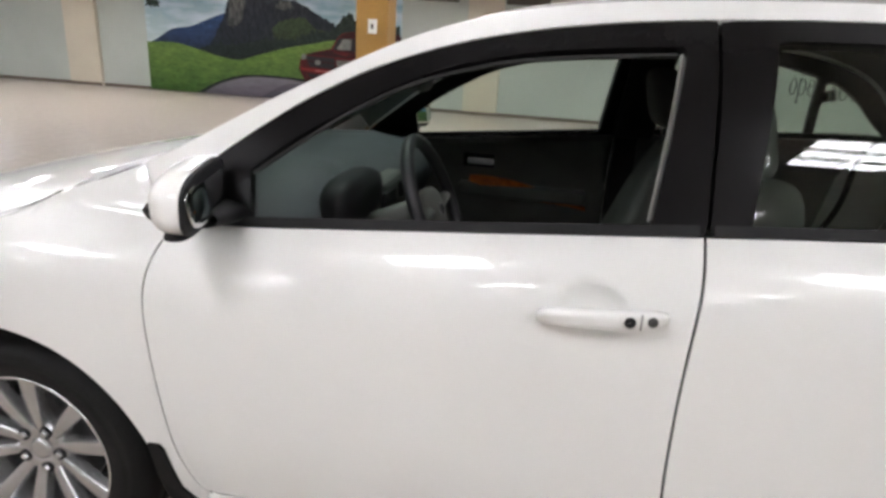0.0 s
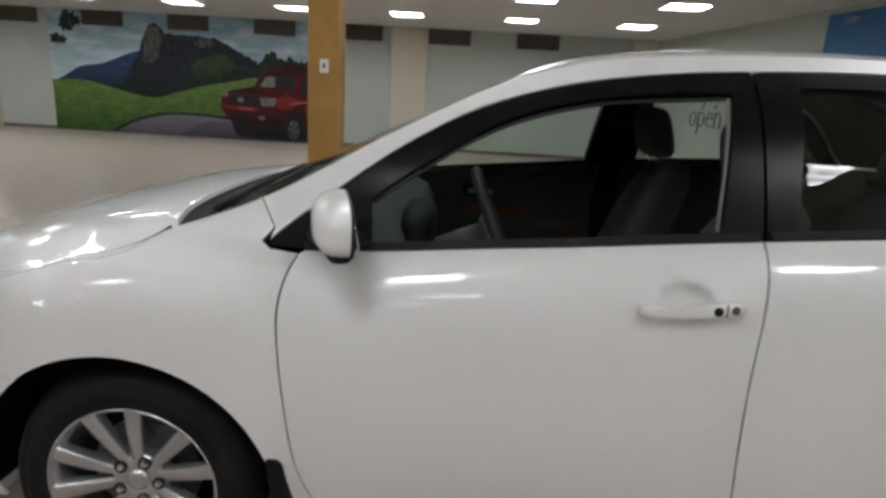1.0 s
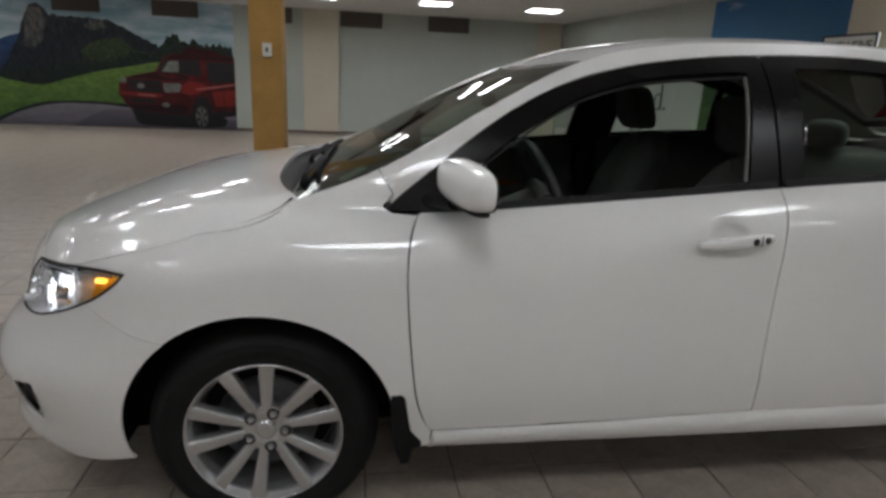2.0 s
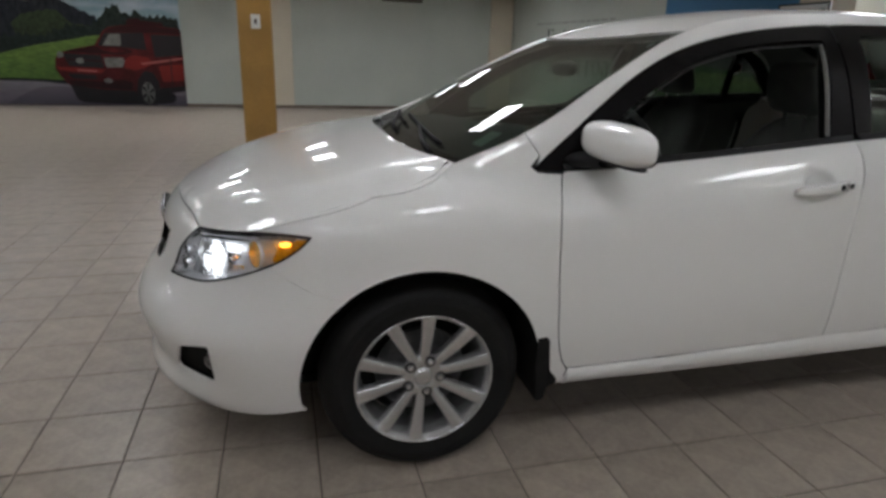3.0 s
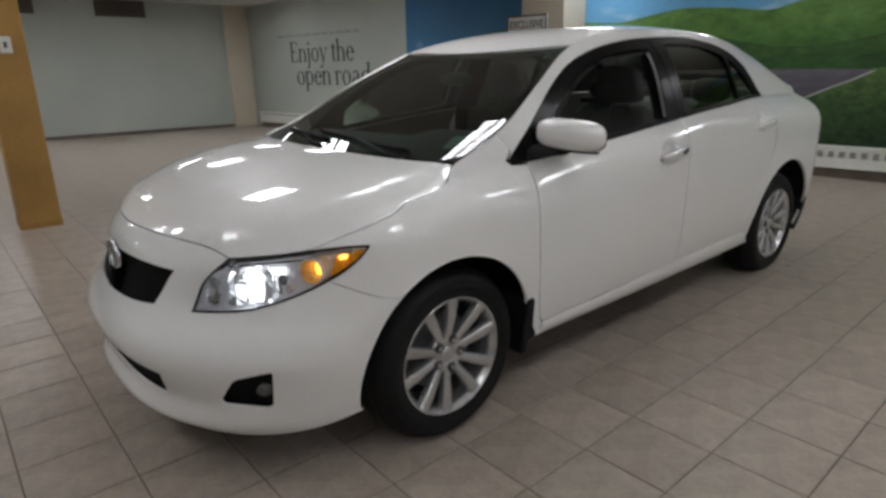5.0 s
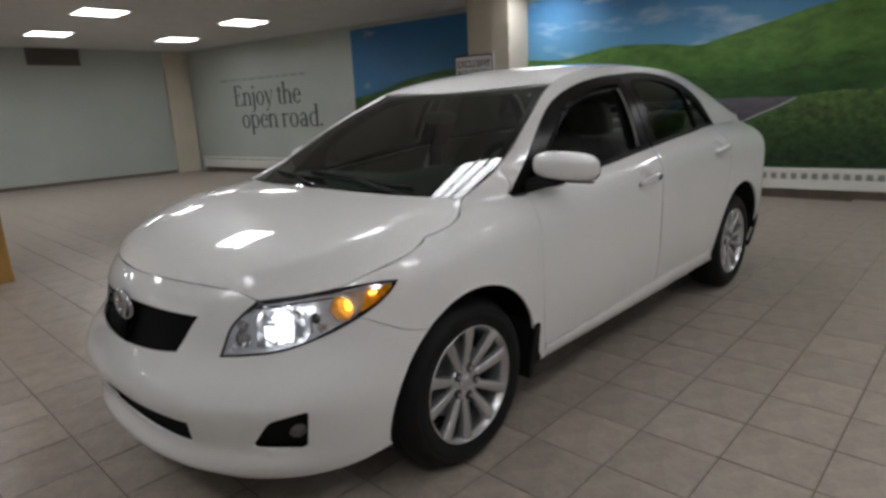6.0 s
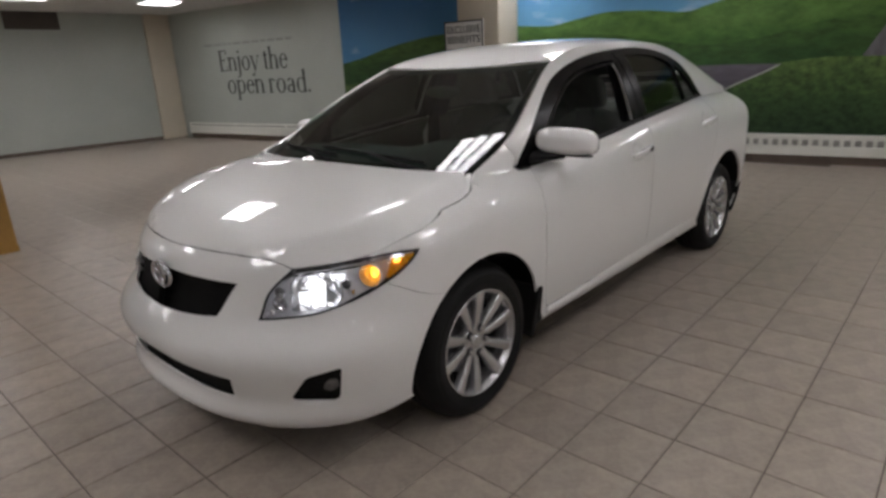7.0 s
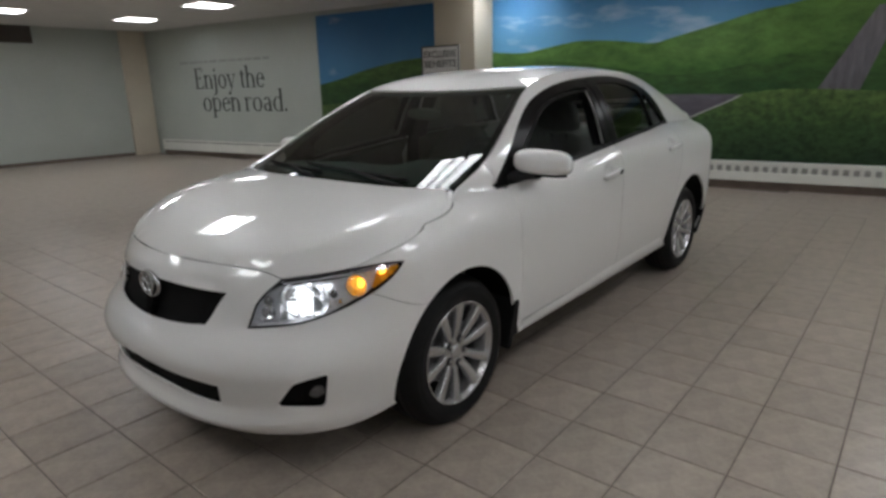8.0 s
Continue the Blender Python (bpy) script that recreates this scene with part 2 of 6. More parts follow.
def patch(poly, fn, step=0.025, thick=0.012, slab=False, holes=(), mirror=False, lift=0.0, centre=MID):
    """A curved panel over an outline: fn turns the outline's plane into places. Its edges turn inwards by thick; a slab has an inner face too."""
    v2, f = filled(poly, step, holes)
    x, y, z = fn(v2[:, 0], v2[:, 1])
    v = np.stack([x, y, z], 1)
    if mirror:
        v = v * (1, -1, 1)
    fn_ = np.cross(v[f[:, 1]] - v[f[:, 0]], v[f[:, 2]] - v[f[:, 0]])
    c = v[f].mean(1)
    if np.sum(fn_ * (c - centre)) < 0:
        f = f[:, ::-1]
        fn_ = -fn_
    vn = np.zeros_like(v)
    for k in range(3):
        np.add.at(vn, f[:, k], fn_)
    vn /= np.maximum(np.linalg.norm(vn, axis=1), 1e-12)[:, None]
    v = v + vn * lift
    verts, faces = list(v), [tuple(t) for t in f]
    if thick:
        count = {}
        for t in faces:
            for a, b in ((t[0], t[1]), (t[1], t[2]), (t[2], t[0])):
                count[(a, b)] = count.get((a, b), 0) + 1
        rim = [(a, b) for (a, b) in count if (b, a) not in count]
        idx = {}
        for a, b in rim:
            for q in (a, b):
                if q not in idx:
                    idx[q] = len(verts)
                    verts.append(v[q])
                    verts.append(v[q] - vn[q] * thick)
        for a, b in rim:
            faces.append((idx[b], idx[a], idx[a] + 1, idx[b] + 1))
        if slab:
            s = len(verts)
            verts += list(v - vn * thick)
            faces += [(s + t[2], s + t[1], s + t[0]) for t in f]
    return verts, faces


def lofted(rows, flip=False):
    """A sheet through rows of places, all of one length."""
    n = len(rows[0])
    verts = [p for r in rows for p in r]
    faces = []
    for i in range(len(rows) - 1):
        for k in range(n - 1):
            q = (i * n + k, i * n + k + 1, (i + 1) * n + k + 1, (i + 1) * n + k)
            faces.append(q[::-1] if flip else q)
    return verts, faces


def merge(*meshes):
    verts, faces = [], []
    for v, f in meshes:
        s = len(verts)
        verts += list(v)
        faces += [tuple(i + s for i in t) for t in f]
    return verts, faces


def superbox(lo, hi, n=3.0, seg=14, shape=None):
    """A soft, pillow-like block between two corners; shape bends it."""
    verts, faces = [], []
    lo, hi = np.array(lo, float), np.array(hi, float)
    mid, half = (lo + hi) / 2, (hi - lo) / 2
    rings = seg
    around = seg * 2
    for i in range(rings + 1):
        a = -math.pi / 2 + math.pi * i / rings
        for k in range(around):
            b = 2 * math.pi * k / around
            d = np.array([math.cos(a) * math.cos(b), math.cos(a) * math.sin(b), math.sin(a)])
            s = (np.abs(d) ** n).sum() ** (-1 / n)
            p = mid + half * d * s
            verts.append(shape(p) if shape else p)
    for i in range(rings):
        for k in range(around):
            k2 = (k + 1) % around
            faces.append((i * around + k, i * around + k2, (i + 1) * around + k2, (i + 1) * around + k))
    return verts, faces


# ---- body surface ----
def smooth_curve(knots, sigma=0.04, n=600):
    """A soft function through knots (a, b): monotone cubic, then blurred."""
    a = np.array([k[0] for k in knots], float)
    b = np.array([k[1] for k in knots], float)
    h = np.diff(a)
    d = np.diff(b) / h
    m = np.zeros(len(a))
    for i in range(1, len(a) - 1):
        if d[i - 1] * d[i] > 0:
            w1, w2 = 2 * h[i] + h[i - 1], h[i] + 2 * h[i - 1]
            m[i] = (w1 + w2) / (w1 / d[i - 1] + w2 / d[i])
    m[0], m[-1] = d[0], d[-1]
    pad = 3 * sigma
    t = np.linspace(a[0] - pad, a[-1] + pad, n)
    tc = np.clip(t, a[0], a[-1])
    i = np.clip(np.searchsorted(a, tc) - 1, 0, len(a) - 2)
    s = (tc - a[i]) / h[i]
    v = ((1 + 2 * s) * (1 - s) ** 2 * b[i] + s * (1 - s) ** 2 * h[i] * m[i] + s * s * (3 - 2 * s) * b[i + 1] + s * s * (s - 1) * h[i] * m[i + 1])
    v = v + np.where(t < a[0], (t - a[0]) * m[0], 0) + np.where(t > a[-1], (t - a[-1]) * m[-1], 0)
    if sigma > 0:
        step = t[1] - t[0]
        k = np.arange(-int(3 * sigma / step), int(3 * sigma / step) + 1) * step
        w = np.exp(-0.5 * (k / sigma) ** 2)
        w /= w.sum()
        r = len(k) // 2
        ext = np.concatenate([v[0] + (v[1] - v[0]) * np.arange(-r, 0), v, v[-1] + (v[-1] - v[-2]) * np.arange(1, r + 1)])
        v = np.convolve(ext, w, "valid")
    return lambda q: np.interp(q, t, v)


TAIL_N = 1.84
XS, XT = -0.15, 2.95          # where the sides turn into the nose and the tail
NOSE_U, TAIL_U = 1.15, 1.15   # lengths given to the nose and the tail, from the side to the middle
side_low = smooth_curve([(0.12, 0.745), (0.20, 0.775), (0.24, 0.79), (0.30, 0.808), (0.36, 0.822), (0.45, 0.838), (0.55, 0.847), (0.65, 0.851), (0.75, 0.853), (1.2, 0.853)], 0.03)
belt_z = smooth_curve([(-0.15, 0.866), (0.0, 0.905), (0.078, 0.915), (0.32, 0.917), (0.54, 0.927), (0.74, 0.946), (1.0, 0.970), (1.4, 1.008), (1.66, 1.028), (1.97, 1.045), (2.33, 1.063), (2.6, 1.062), (2.95, 1.056), (3.15, 1.066), (3.3, 1.070)], 0.03)
belt_y = smooth_curve([(-0.15, 0.742), (0.0, 0.738), (0.078, 0.735), (0.32, 0.745), (0.54, 0.76), (0.8, 0.77), (1.4, 0.778), (1.9, 0.755), (2.4, 0.708), (2.95, 0.675), (3.3, 0.65)], 0.05)
shoulder_h = smooth_curve([(-0.15, 0.15), (0.1, 0.165), (0.37, 0.21), (0.8, 0.235), (1.4, 0.21), (2.4, 0.22), (3.3, 0.2)], 0.05)
rail_y = smooth_curve([(0.05, 0.712), (0.30, 0.704), (0.60, 0.634), (0.876, 0.555), (1.2, 0.535), (1.7, 0.525), (2.1, 0.53), (2.4, 0.555), (2.7, 0.60), (2.95, 0.635), (3.3, 0.65)], 0.05)
rail_z = smooth_curve([(0.05, 0.926), (0.30, 1.022), (0.60, 1.190), (0.876, 1.323), (1.05, 1.368), (1.3, 1.396), (1.7, 1.408), (2.05, 1.395), (2.3, 1.355), (2.55, 1.275), (2.8, 1.175), (2.95, 1.117), (3.08, 1.092), (3.2, 1.084), (3.35, 1.080)], 0.035)
nose_x = smooth_curve([(0.15, -0.770), (0.20, -0.836), (0.235, -0.874), (0.262, -0.871), (0.287, -0.852), (0.312, -0.853), (0.35, -0.867), (0.39, -0.881), (0.44, -0.893), (0.50, -0.872), (0.56, -0.826), (0.62, -0.806), (0.66, -0.803), (0.70, -0.793), (0.73, -0.777), (0.76, -0.748), (0.80, -0.69), (0.87, -0.55)], 0.013)
nose_n = smooth_curve([(0.15, 2.5), (0.45, 2.5), (0.56, 2.2), (0.70, 1.97), (0.90, 1.9)], 0.04)
tail_x = smooth_curve([(0.15, 3.45), (0.3, 3.56), (0.5, 3.60), (0.6, 3.58), (0.7, 3.52), (0.9, 3.47), (1.03, 3.43), (1.085, 3.38)], 0.03)


def side_y(x, z):
    """Half the car's width at x and z, from the sill to the roof's edge."""
    zt, yt, h = belt_z(x), belt_y(x), 1.2 * shoulder_h(x)
    base = side_low(z)
    z0 = zt - h
    top = side_low(zt)
    low = base - (top - yt) * np.clip((z - z0) / h, 0, 1) ** 4
    zr, yr = rail_z(x), rail_y(x)
    f = np.clip((z - zt) / np.maximum(zr - zt, 0.01), 0, 1.3)
    up = yt + (yr - yt) * (0.6 * f + 0.4 * f**4)
    return np.where(z > zt, up, low)


def skin(u, z):
    """A place on the near half of the body: u runs along the side, then round the nose (u < XS) or the tail (u > XT)."""
    u, z = np.asarray(u, float), np.asarray(z, float)
    x = np.clip(u, XS, XT)
    y = side_y(x, z)
    pn = np.clip((XS - u) / NOSE_U, 0, 1)
    phi = (1 - pn) * np.pi / 2
    n = nose_n(z)
    fx, fy = np.cos(phi) ** (2 / n), np.sin(phi) ** (2 / n)
    pt = np.clip((u - XT) / TAIL_U, 0, 1)
    psi = (1 - pt) * np.pi / 2
    gx, gy = np.cos(psi) ** (2 / TAIL_N), np.sin(psi) ** (2 / TAIL_N)
    x = np.where(u < XS, XS - (XS - nose_x(z)) * fx, np.where(u > XT, XT + (tail_x(z) - XT) * gx, x))
    y = y * np.where(u < XS, fy, np.where(u > XT, gy, 1))
    return x, y, z


def u_of_x(x, z):
    """The u on the nose at which the body's side has that x."""
    f = np.clip((XS - x) / (XS - nose_x(z)), 0, 1)
    phi = np.arccos(f ** (nose_n(z) / 2))
    return XS - (1 - phi / (np.pi / 2)) * NOSE_U


# ---- the showroom ----
CEILING = 2.70
WALL_A = 12.05                         # the long wall's face
CORNER = Vector((4.97, WALL_A, 0))
ALONG = Vector((0.12811, -0.99176, 0))  # along the short wall, away from the corner
INTO = Vector((-0.99176, -0.12811, 0))  # from the short wall into the room
WEST, SOUTH = -17.0, -12.0


WALL_B = Matrix.Translation(CORNER) @ Matrix(((ALONG.x, -INTO.x, 0, 0), (ALONG.y, -INTO.y, 0, 0), (0, 0, 1, 0), (0, 0, 0, 1)))
# local axes of WALL_B: x along the wall, y into the wall, z up
PRINT_B = WALL_B @ Matrix.Translation((0, 0, 0.070)) @ Matrix.Diagonal((0.905, 1, 0.912, 1))  # the prints' own scale on the short wall
WALL_A_AT = Matrix.Translation((0, WALL_A, 0))


def structure(name, bm, mat, label, category, m=None):
    me = bpy.data.meshes.new(name)
    bm.normal_update()
    bm.to_mesh(me)
    bm.free()
    me.materials.append(mat)
    ob = new(name, me)
    if m is not None:
        ob.matrix_basis = m
    return tagged(ob, label, category, kind="structure")


structure("wall_north", box((WEST - 0.2, 0, 0), (5.05, 0.2, CEILING)), WALLPAINT, "long pale green painted showroom wall", "wall", WALL_A_AT)
structure("wall_east", box((-0.1, 0, 0), (25.9, 0.2, CEILING)), WALLPAINT, "pale green painted wall with lettering and murals", "wall", WALL_B)
structure("wall_west", box((WEST - 0.2, SOUTH, 0), (WEST, WALL_A, CEILING)), WALLPAINT, "plain pale green painted end wall", "wall")
structure("wall_south", box((WEST - 0.2, SOUTH - 0.2, 0), (9.6, SOUTH, CEILING)), WALLPAINT, "plain pale green painted wall", "wall")

structure("ceiling", box((WEST - 0.2, SOUTH - 0.2, CEILING), (9.9, WALL_A + 0.2, CEILING + 0.15)), CEIL, "white suspended panel ceiling", "ceiling")

# baseboards
structure("baseboard", box((WEST, -0.015, 0), (4.93, -0.001, 0.07), 0.003), BROWN, "low brown baseboard along the long wall", "baseboard", WALL_A_AT)

# pilasters on the long wall and in the corner
for x0, x1 in ((-11.1, -10.2), (-0.97, -0.19)):
    structure("pilaster", box((x0, -0.10, 0), (x1, -0.001, CEILING), 0.008), CREAM, "flat cream painted pilaster on the wall", "pilaster", WALL_A_AT)
    structure("baseboard", box((x0, -0.112, 0), (x1, -0.1005, 0.07), 0.003), BROWN, "low brown baseboard along the foot of a pilaster", "baseboard", WALL_A_AT)
structure("pilaster", box((4.40, -0.08, 0), (4.95, -0.001, CEILING), 0.008), CREAM, "cream painted corner pilaster", "pilaster", WALL_A_AT)
structure("pillar", box((8.14, -0.55, 0), (8.825, -0.001, CEILING), 0.012), CREAM, "deep cream painted pillar between two murals", "pillar", WALL_B)


def column():
    t = thing("wooden_column", "square column clad in ochre wood, floor to ceiling", "column", (-0.615, 3.95, 0))
    part("shaft", box((-0.15, -0.15, 0.0), (0.15, 0.15, CEILING), 0.006), OCHRE, t)
    part("base_trim", box((-0.154, -0.154, 0.0), (0.154, 0.154, 0.06), 0.003), OCHRE, t)
    return t


column()


def light_switch():
    t = thing("light_switch", "small white wall switch plate on the wooden column", "switch", (-0.605, 3.799, 1.478))
    part("plate", box((-0.042, -0.012, -0.062), (0.042, -0.0005, 0.062), 0.004), WHITE, t)
    part("rocker", box((-0.012, -0.02, -0.022), (0.012, -0.012, 0.022), 0.003), VENT, t, "dark rocker")
    return t


light_switch()


def wall_vent(x):
    t = thing("wall_vent", "brown metal vent grille high on the wall", "vent", (x, WALL_A, 2.535), group="vents along the long wall")
    part("backing", box((-0.45, -0.012, -0.145), (0.45, -0.001, 0.145)), SHADOWGAP, t)
    bm = bmesh.new()
    box((-0.47, -0.035, 0.13), (0.47, -0.001, 0.163), 0.004, bm=bm)
    box((-0.47, -0.035, -0.163), (0.47, -0.001, -0.13), 0.004, bm=bm)
    box((-0.47, -0.034, -0.13), (-0.44, -0.001, 0.13), 0.003, bm=bm)
    box((0.44, -0.034, -0.13), (0.47, -0.001, 0.13), 0.003, bm=bm)
    part("frame", bm, VENT, t)
    slat = None
    for k in range(9):
        z = -0.116 + k * 0.029
        if slat is None:
            bm = box((-0.439, -0.009, -0.011), (0.439, 0.009, 0.011))
            bmesh.ops.rotate(bm, verts=bm.verts, matrix=Matrix.Rotation(radians(28), 3, "X"))
            slat = part("slat", bm, VENT, t)
            slat.location = (0, -0.024, z)
        else:
            attach("slat", slat.data, t).location = (0, -0.024, z)
    return t


vent = wall_vent(-11.55)
for k in range(1, 8):
    x = -11.55 + k * 1.976
    copy_thing(vent, Matrix.Translation((x, WALL_A - (0.006 if -8.9 < x < -2.4 else 0), 2.535)))


# ceiling lights: square fluorescent troffers
def ceiling_light(x, y):
    t = thing("ceiling_light", "square recessed fluorescent ceiling light, lit, with a cellular lens", "ceiling light", (x, y, CEILING), group="ceiling lights")
    bm = bmesh.new()
    for lo, hi in (((-0.31, -0.31), (0.31, -0.285)), ((-0.31, 0.285), (0.31, 0.31)), ((-0.31, -0.285), (-0.285, 0.285)), ((0.285, -0.285), (0.31, 0.285))):
        box((*lo, -0.014), (*hi, -0.001), bm=bm)
    part("frame", bm, WHITE, t)
    part("diffuser", box((-0.285, -0.285, -0.008), (0.285, 0.285, -0.002)), TROFFER, t, "glowing diffuser")
    bm = bmesh.new()
    for k in range(1, 3):
        a = -0.285 + k * 0.19
        box((-0.285, a - 0.020, -0.030), (0.285, a + 0.020, -0.008), bm=bm)
    for k in range(1, 8):
        a = -0.285 + k * 0.07125
        box((a - 0.003, -0.285, -0.0125), (a + 0.003, 0.285, -0.0085), bm=bm)
    part("louver", bm, WHITE, t)
    return t


spots = [(3.82 - 2.13 * k, y) for k in range(9) for y in (9.8, 7.25)]
# an unseen row, added to brighten the far wall and floor
spots += [(-6.66 - 2.13 * k, 4.9) for k in range(4)]
spots += [(x, 3.2) for x in (-7.5, -2.0, 0.52)] + [(5.60, 2.76)] + [(x, 0.42) for x in (-2.5, 0.58, 2.8, 5.1)]
# added unseen for brightness: (-1.9, -2.4) and the rows at -5.2 and -8.0
spots += [(x, -2.4) for x in (-1.9, 0.25, 2.72, 5.1)] + [(x, -5.2) for x in (-4.3, -2.0, 0.4, 2.8, 5.1)]
spots += [(x, -8.0) for x in (-3.6, -0.2, 3.2, 6.4)]
first = None
for x, y in spots:
    if first is None:
        first = ceiling_light(x, y)
    else:
        copy_thing(first, Matrix.Translation((x, y, CEILING)))


# ---- murals, lettering and heaters ----
def flat(poly, y, step=0.25):
    """An outline on a wall, y metres into it (minus: in front of it)."""
    v2, f = filled(poly, step)
    v = [(a, y, b) for a, b in v2]
    n = np.cross(np.array(v[f[0][1]]) - v[f[0][0]], np.array(v[f[0][2]]) - v[f[0][0]])
    if n[1] > 0:
        f = f[:, ::-1]
    return v, [tuple(t) for t in f]


def picture_layer(name, poly, depth, mat, parent, label=""):
    v, f = flat(poly, depth)
    return attach(name, mesh_of(name, v, f, mat, False), parent, label)


def gradient(name, low, high, z0, z1, noise_scale=2.0, amount=0.25, third=None, stretch=(1, 1, 1), cloud=None, grain=None):
    """Printed colour that runs from low to high with the height, broken by noise."""
    m = bpy.data.materials.new(name)
    m.use_nodes = True
    nt = m.node_tree
    b = nt.nodes["Principled BSDF"]
    b.inputs["Roughness"].default_value = 0.5
    b.inputs["Specular IOR Level"].default_value = 0.25
    tc = nt.nodes.new("ShaderNodeTexCoord")
    sep = nt.nodes.new("ShaderNodeSeparateXYZ")
    nt.links.new(tc.outputs["Object"], sep.inputs[0])
    rng = nt.nodes.new("ShaderNodeMapRange")
    rng.inputs["From Min"].default_value, rng.inputs["From Max"].default_value = z0, z1
    nt.links.new(sep.outputs["Z"], rng.inputs["Value"])
    mapn = nt.nodes.new("ShaderNodeMapping")
    mapn.inputs["Scale"].default_value = stretch
    nt.links.new(tc.outputs["Object"], mapn.inputs[0])
    noi = nt.nodes.new("ShaderNodeTexNoise")
    noi.inputs["Scale"].default_value, noi.inputs["Detail"].default_value = noise_scale, 6
    noi.inputs["Roughness"].default_value = 0.65
    nt.links.new(mapn.outputs[0], noi.inputs["Vector"])
    add = nt.nodes.new("ShaderNodeMath")
    add.operation = "MULTIPLY_ADD"
    nt.links.new(noi.outputs["Fac"], add.inputs[0])
    add.inputs[1].default_value = amount * 2
    sub = nt.nodes.new("ShaderNodeMath")
    sub.operation = "SUBTRACT"
    nt.links.new(rng.outputs[0], sub.inputs[0])
    sub.inputs[1].default_value = amount
    nt.links.new(sub.outputs[0], add.inputs[2])
    ramp = nt.nodes.new("ShaderNodeValToRGB")
    e = ramp.color_ramp.elements
    e[0].color, e[1].color = (*low, 1), (*high, 1)
    if third:
        k = e.new(0.5)
        k.color = (*third, 1)
    nt.links.new(add.outputs[0], ramp.inputs[0])
    out = ramp.outputs[0]
    if cloud:
        n2 = nt.nodes.new("ShaderNodeTexNoise")
        n2.inputs["Scale"].default_value, n2.inputs["Detail"].default_value = 1.0, 5
        mp2 = nt.nodes.new("ShaderNodeMapping")
        mp2.inputs["Scale"].default_value = (0.9, 1, 3.2)
        nt.links.new(tc.outputs["Object"], mp2.inputs[0])
        nt.links.new(mp2.outputs[0], n2.inputs["Vector"])
        cr = nt.nodes.new("ShaderNodeValToRGB")
        cr.color_ramp.elements[0].position, cr.color_ramp.elements[1].position = cloud
        nt.links.new(n2.outputs["Fac"], cr.inputs[0])
        mx = nt.nodes.new("ShaderNodeMix")
        mx.data_type = "RGBA"
        nt.links.new(cr.outputs[0], mx.inputs[0])
        nt.links.new(out, mx.inputs[6])
        mx.inputs[7].default_value = (0.62, 0.70, 0.76, 1)
        out = mx.outputs[2]
    if grain:
        scale, lo, hi = grain
        n3 = nt.nodes.new("ShaderNodeTexNoise")
        n3.inputs["Scale"].default_value, n3.inputs["Detail"].default_value, n3.inputs["Roughness"].default_value = scale, 5, 0.7
        nt.links.new(mapn.outputs[0], n3.inputs["Vector"])
        r3 = nt.nodes.new("ShaderNodeMapRange")
        for key, val in (("From Min", 0.32), ("From Max", 0.68), ("To Min", lo), ("To Max", hi)):
            r3.inputs[key].default_value = val
        nt.links.new(n3.outputs["Fac"], r3.inputs["Value"])
        mul = nt.nodes.new("ShaderNodeMix")
        mul.data_type, mul.blend_type = "RGBA", "MULTIPLY"
        mul.inputs[0].default_value = 1
        nt.links.new(out, mul.inputs[6])
        nt.links.new(r3.outputs[0], mul.inputs[7])
        out = mul.outputs[2]
    nt.links.new(out, b.inputs["Base Color"])
    return m


SKY1 = gradient("mural_pale_sky", (0.46, 0.54, 0.52), (0.17, 0.34, 0.46), 1.0, 3.1, 1.2, 0.5, cloud=(0.42, 0.72))
BLUE_HILLS = gradient("mural_blue_hills", (0.010, 0.016, 0.034), (0.028, 0.065, 0.17), 1.1, 2.0, 2.5, 0.35, grain=(9, 0.6, 1.3))
ROCK = gradient("mural_dark_rock", (0.008, 0.011, 0.016), (0.05, 0.055, 0.065), 1.2, 3.0, 2.4, 0.5, third=(0.016, 0.020, 0.028), stretch=(1.6, 1, 0.8), grain=(7, 0.35, 1.8))
CLIFF = gradient("mural_pale_cliff", (0.015, 0.018, 0.022), (0.17, 0.17, 0.155), 1.5, 2.8, 6.0, 0.9, stretch=(2.2, 1, 0.7), grain=(9, 0.3, 1.5))
WOODED = gradient("mural_wooded_slope", (0.010, 0.018, 0.010), (0.05, 0.075, 0.03), 1.2, 2.2, 4.0, 0.5, grain=(12, 0.5, 1.5))
FOREST = gradient("mural_forest", (0.005, 0.009, 0.010), (0.022, 0.036, 0.026), 0.9, 2.4, 5.0, 0.5, grain=(12, 0.4, 1.6))
MEADOW = gradient("mural_meadow", (0.030, 0.078, 0.015), (0.125, 0.205, 0.044), 0.0, 1.5, 2.2, 0.6, stretch=(0.7, 1, 2.6), grain=(8, 0.6, 1.35))
MURAL_ROAD = gradient("mural_grey_road", (0.09, 0.082, 0.10), (0.17, 0.155, 0.18), 0.0, 0.6, 2.0, 0.3, stretch=(0.5, 1, 2), grain=(5, 0.85, 1.15))
ROAD_SHADE = gradient("mural_road_shade", (0.055, 0.05, 0.065), (0.11, 0.10, 0.12), 0.0, 0.5, 2.0, 0.3, stretch=(0.5, 1, 2))
SUV_RED = gradient("mural_red", (0.035, 0.004, 0.005), (0.105, 0.008, 0.009), 0.3, 1.5, 3.0, 0.35, grain=(5, 0.6, 1.3))
SUV_DEEP = gradient("mural_deep_red", (0.012, 0.003, 0.004), (0.040, 0.005, 0.007), 0.3, 1.7, 3.0, 0.4)
SUV_BRIGHT = gradient("mural_bright_red", (0.11, 0.009, 0.008), (0.19, 0.016, 0.013), 0.3, 1.0, 3.0, 0.35)
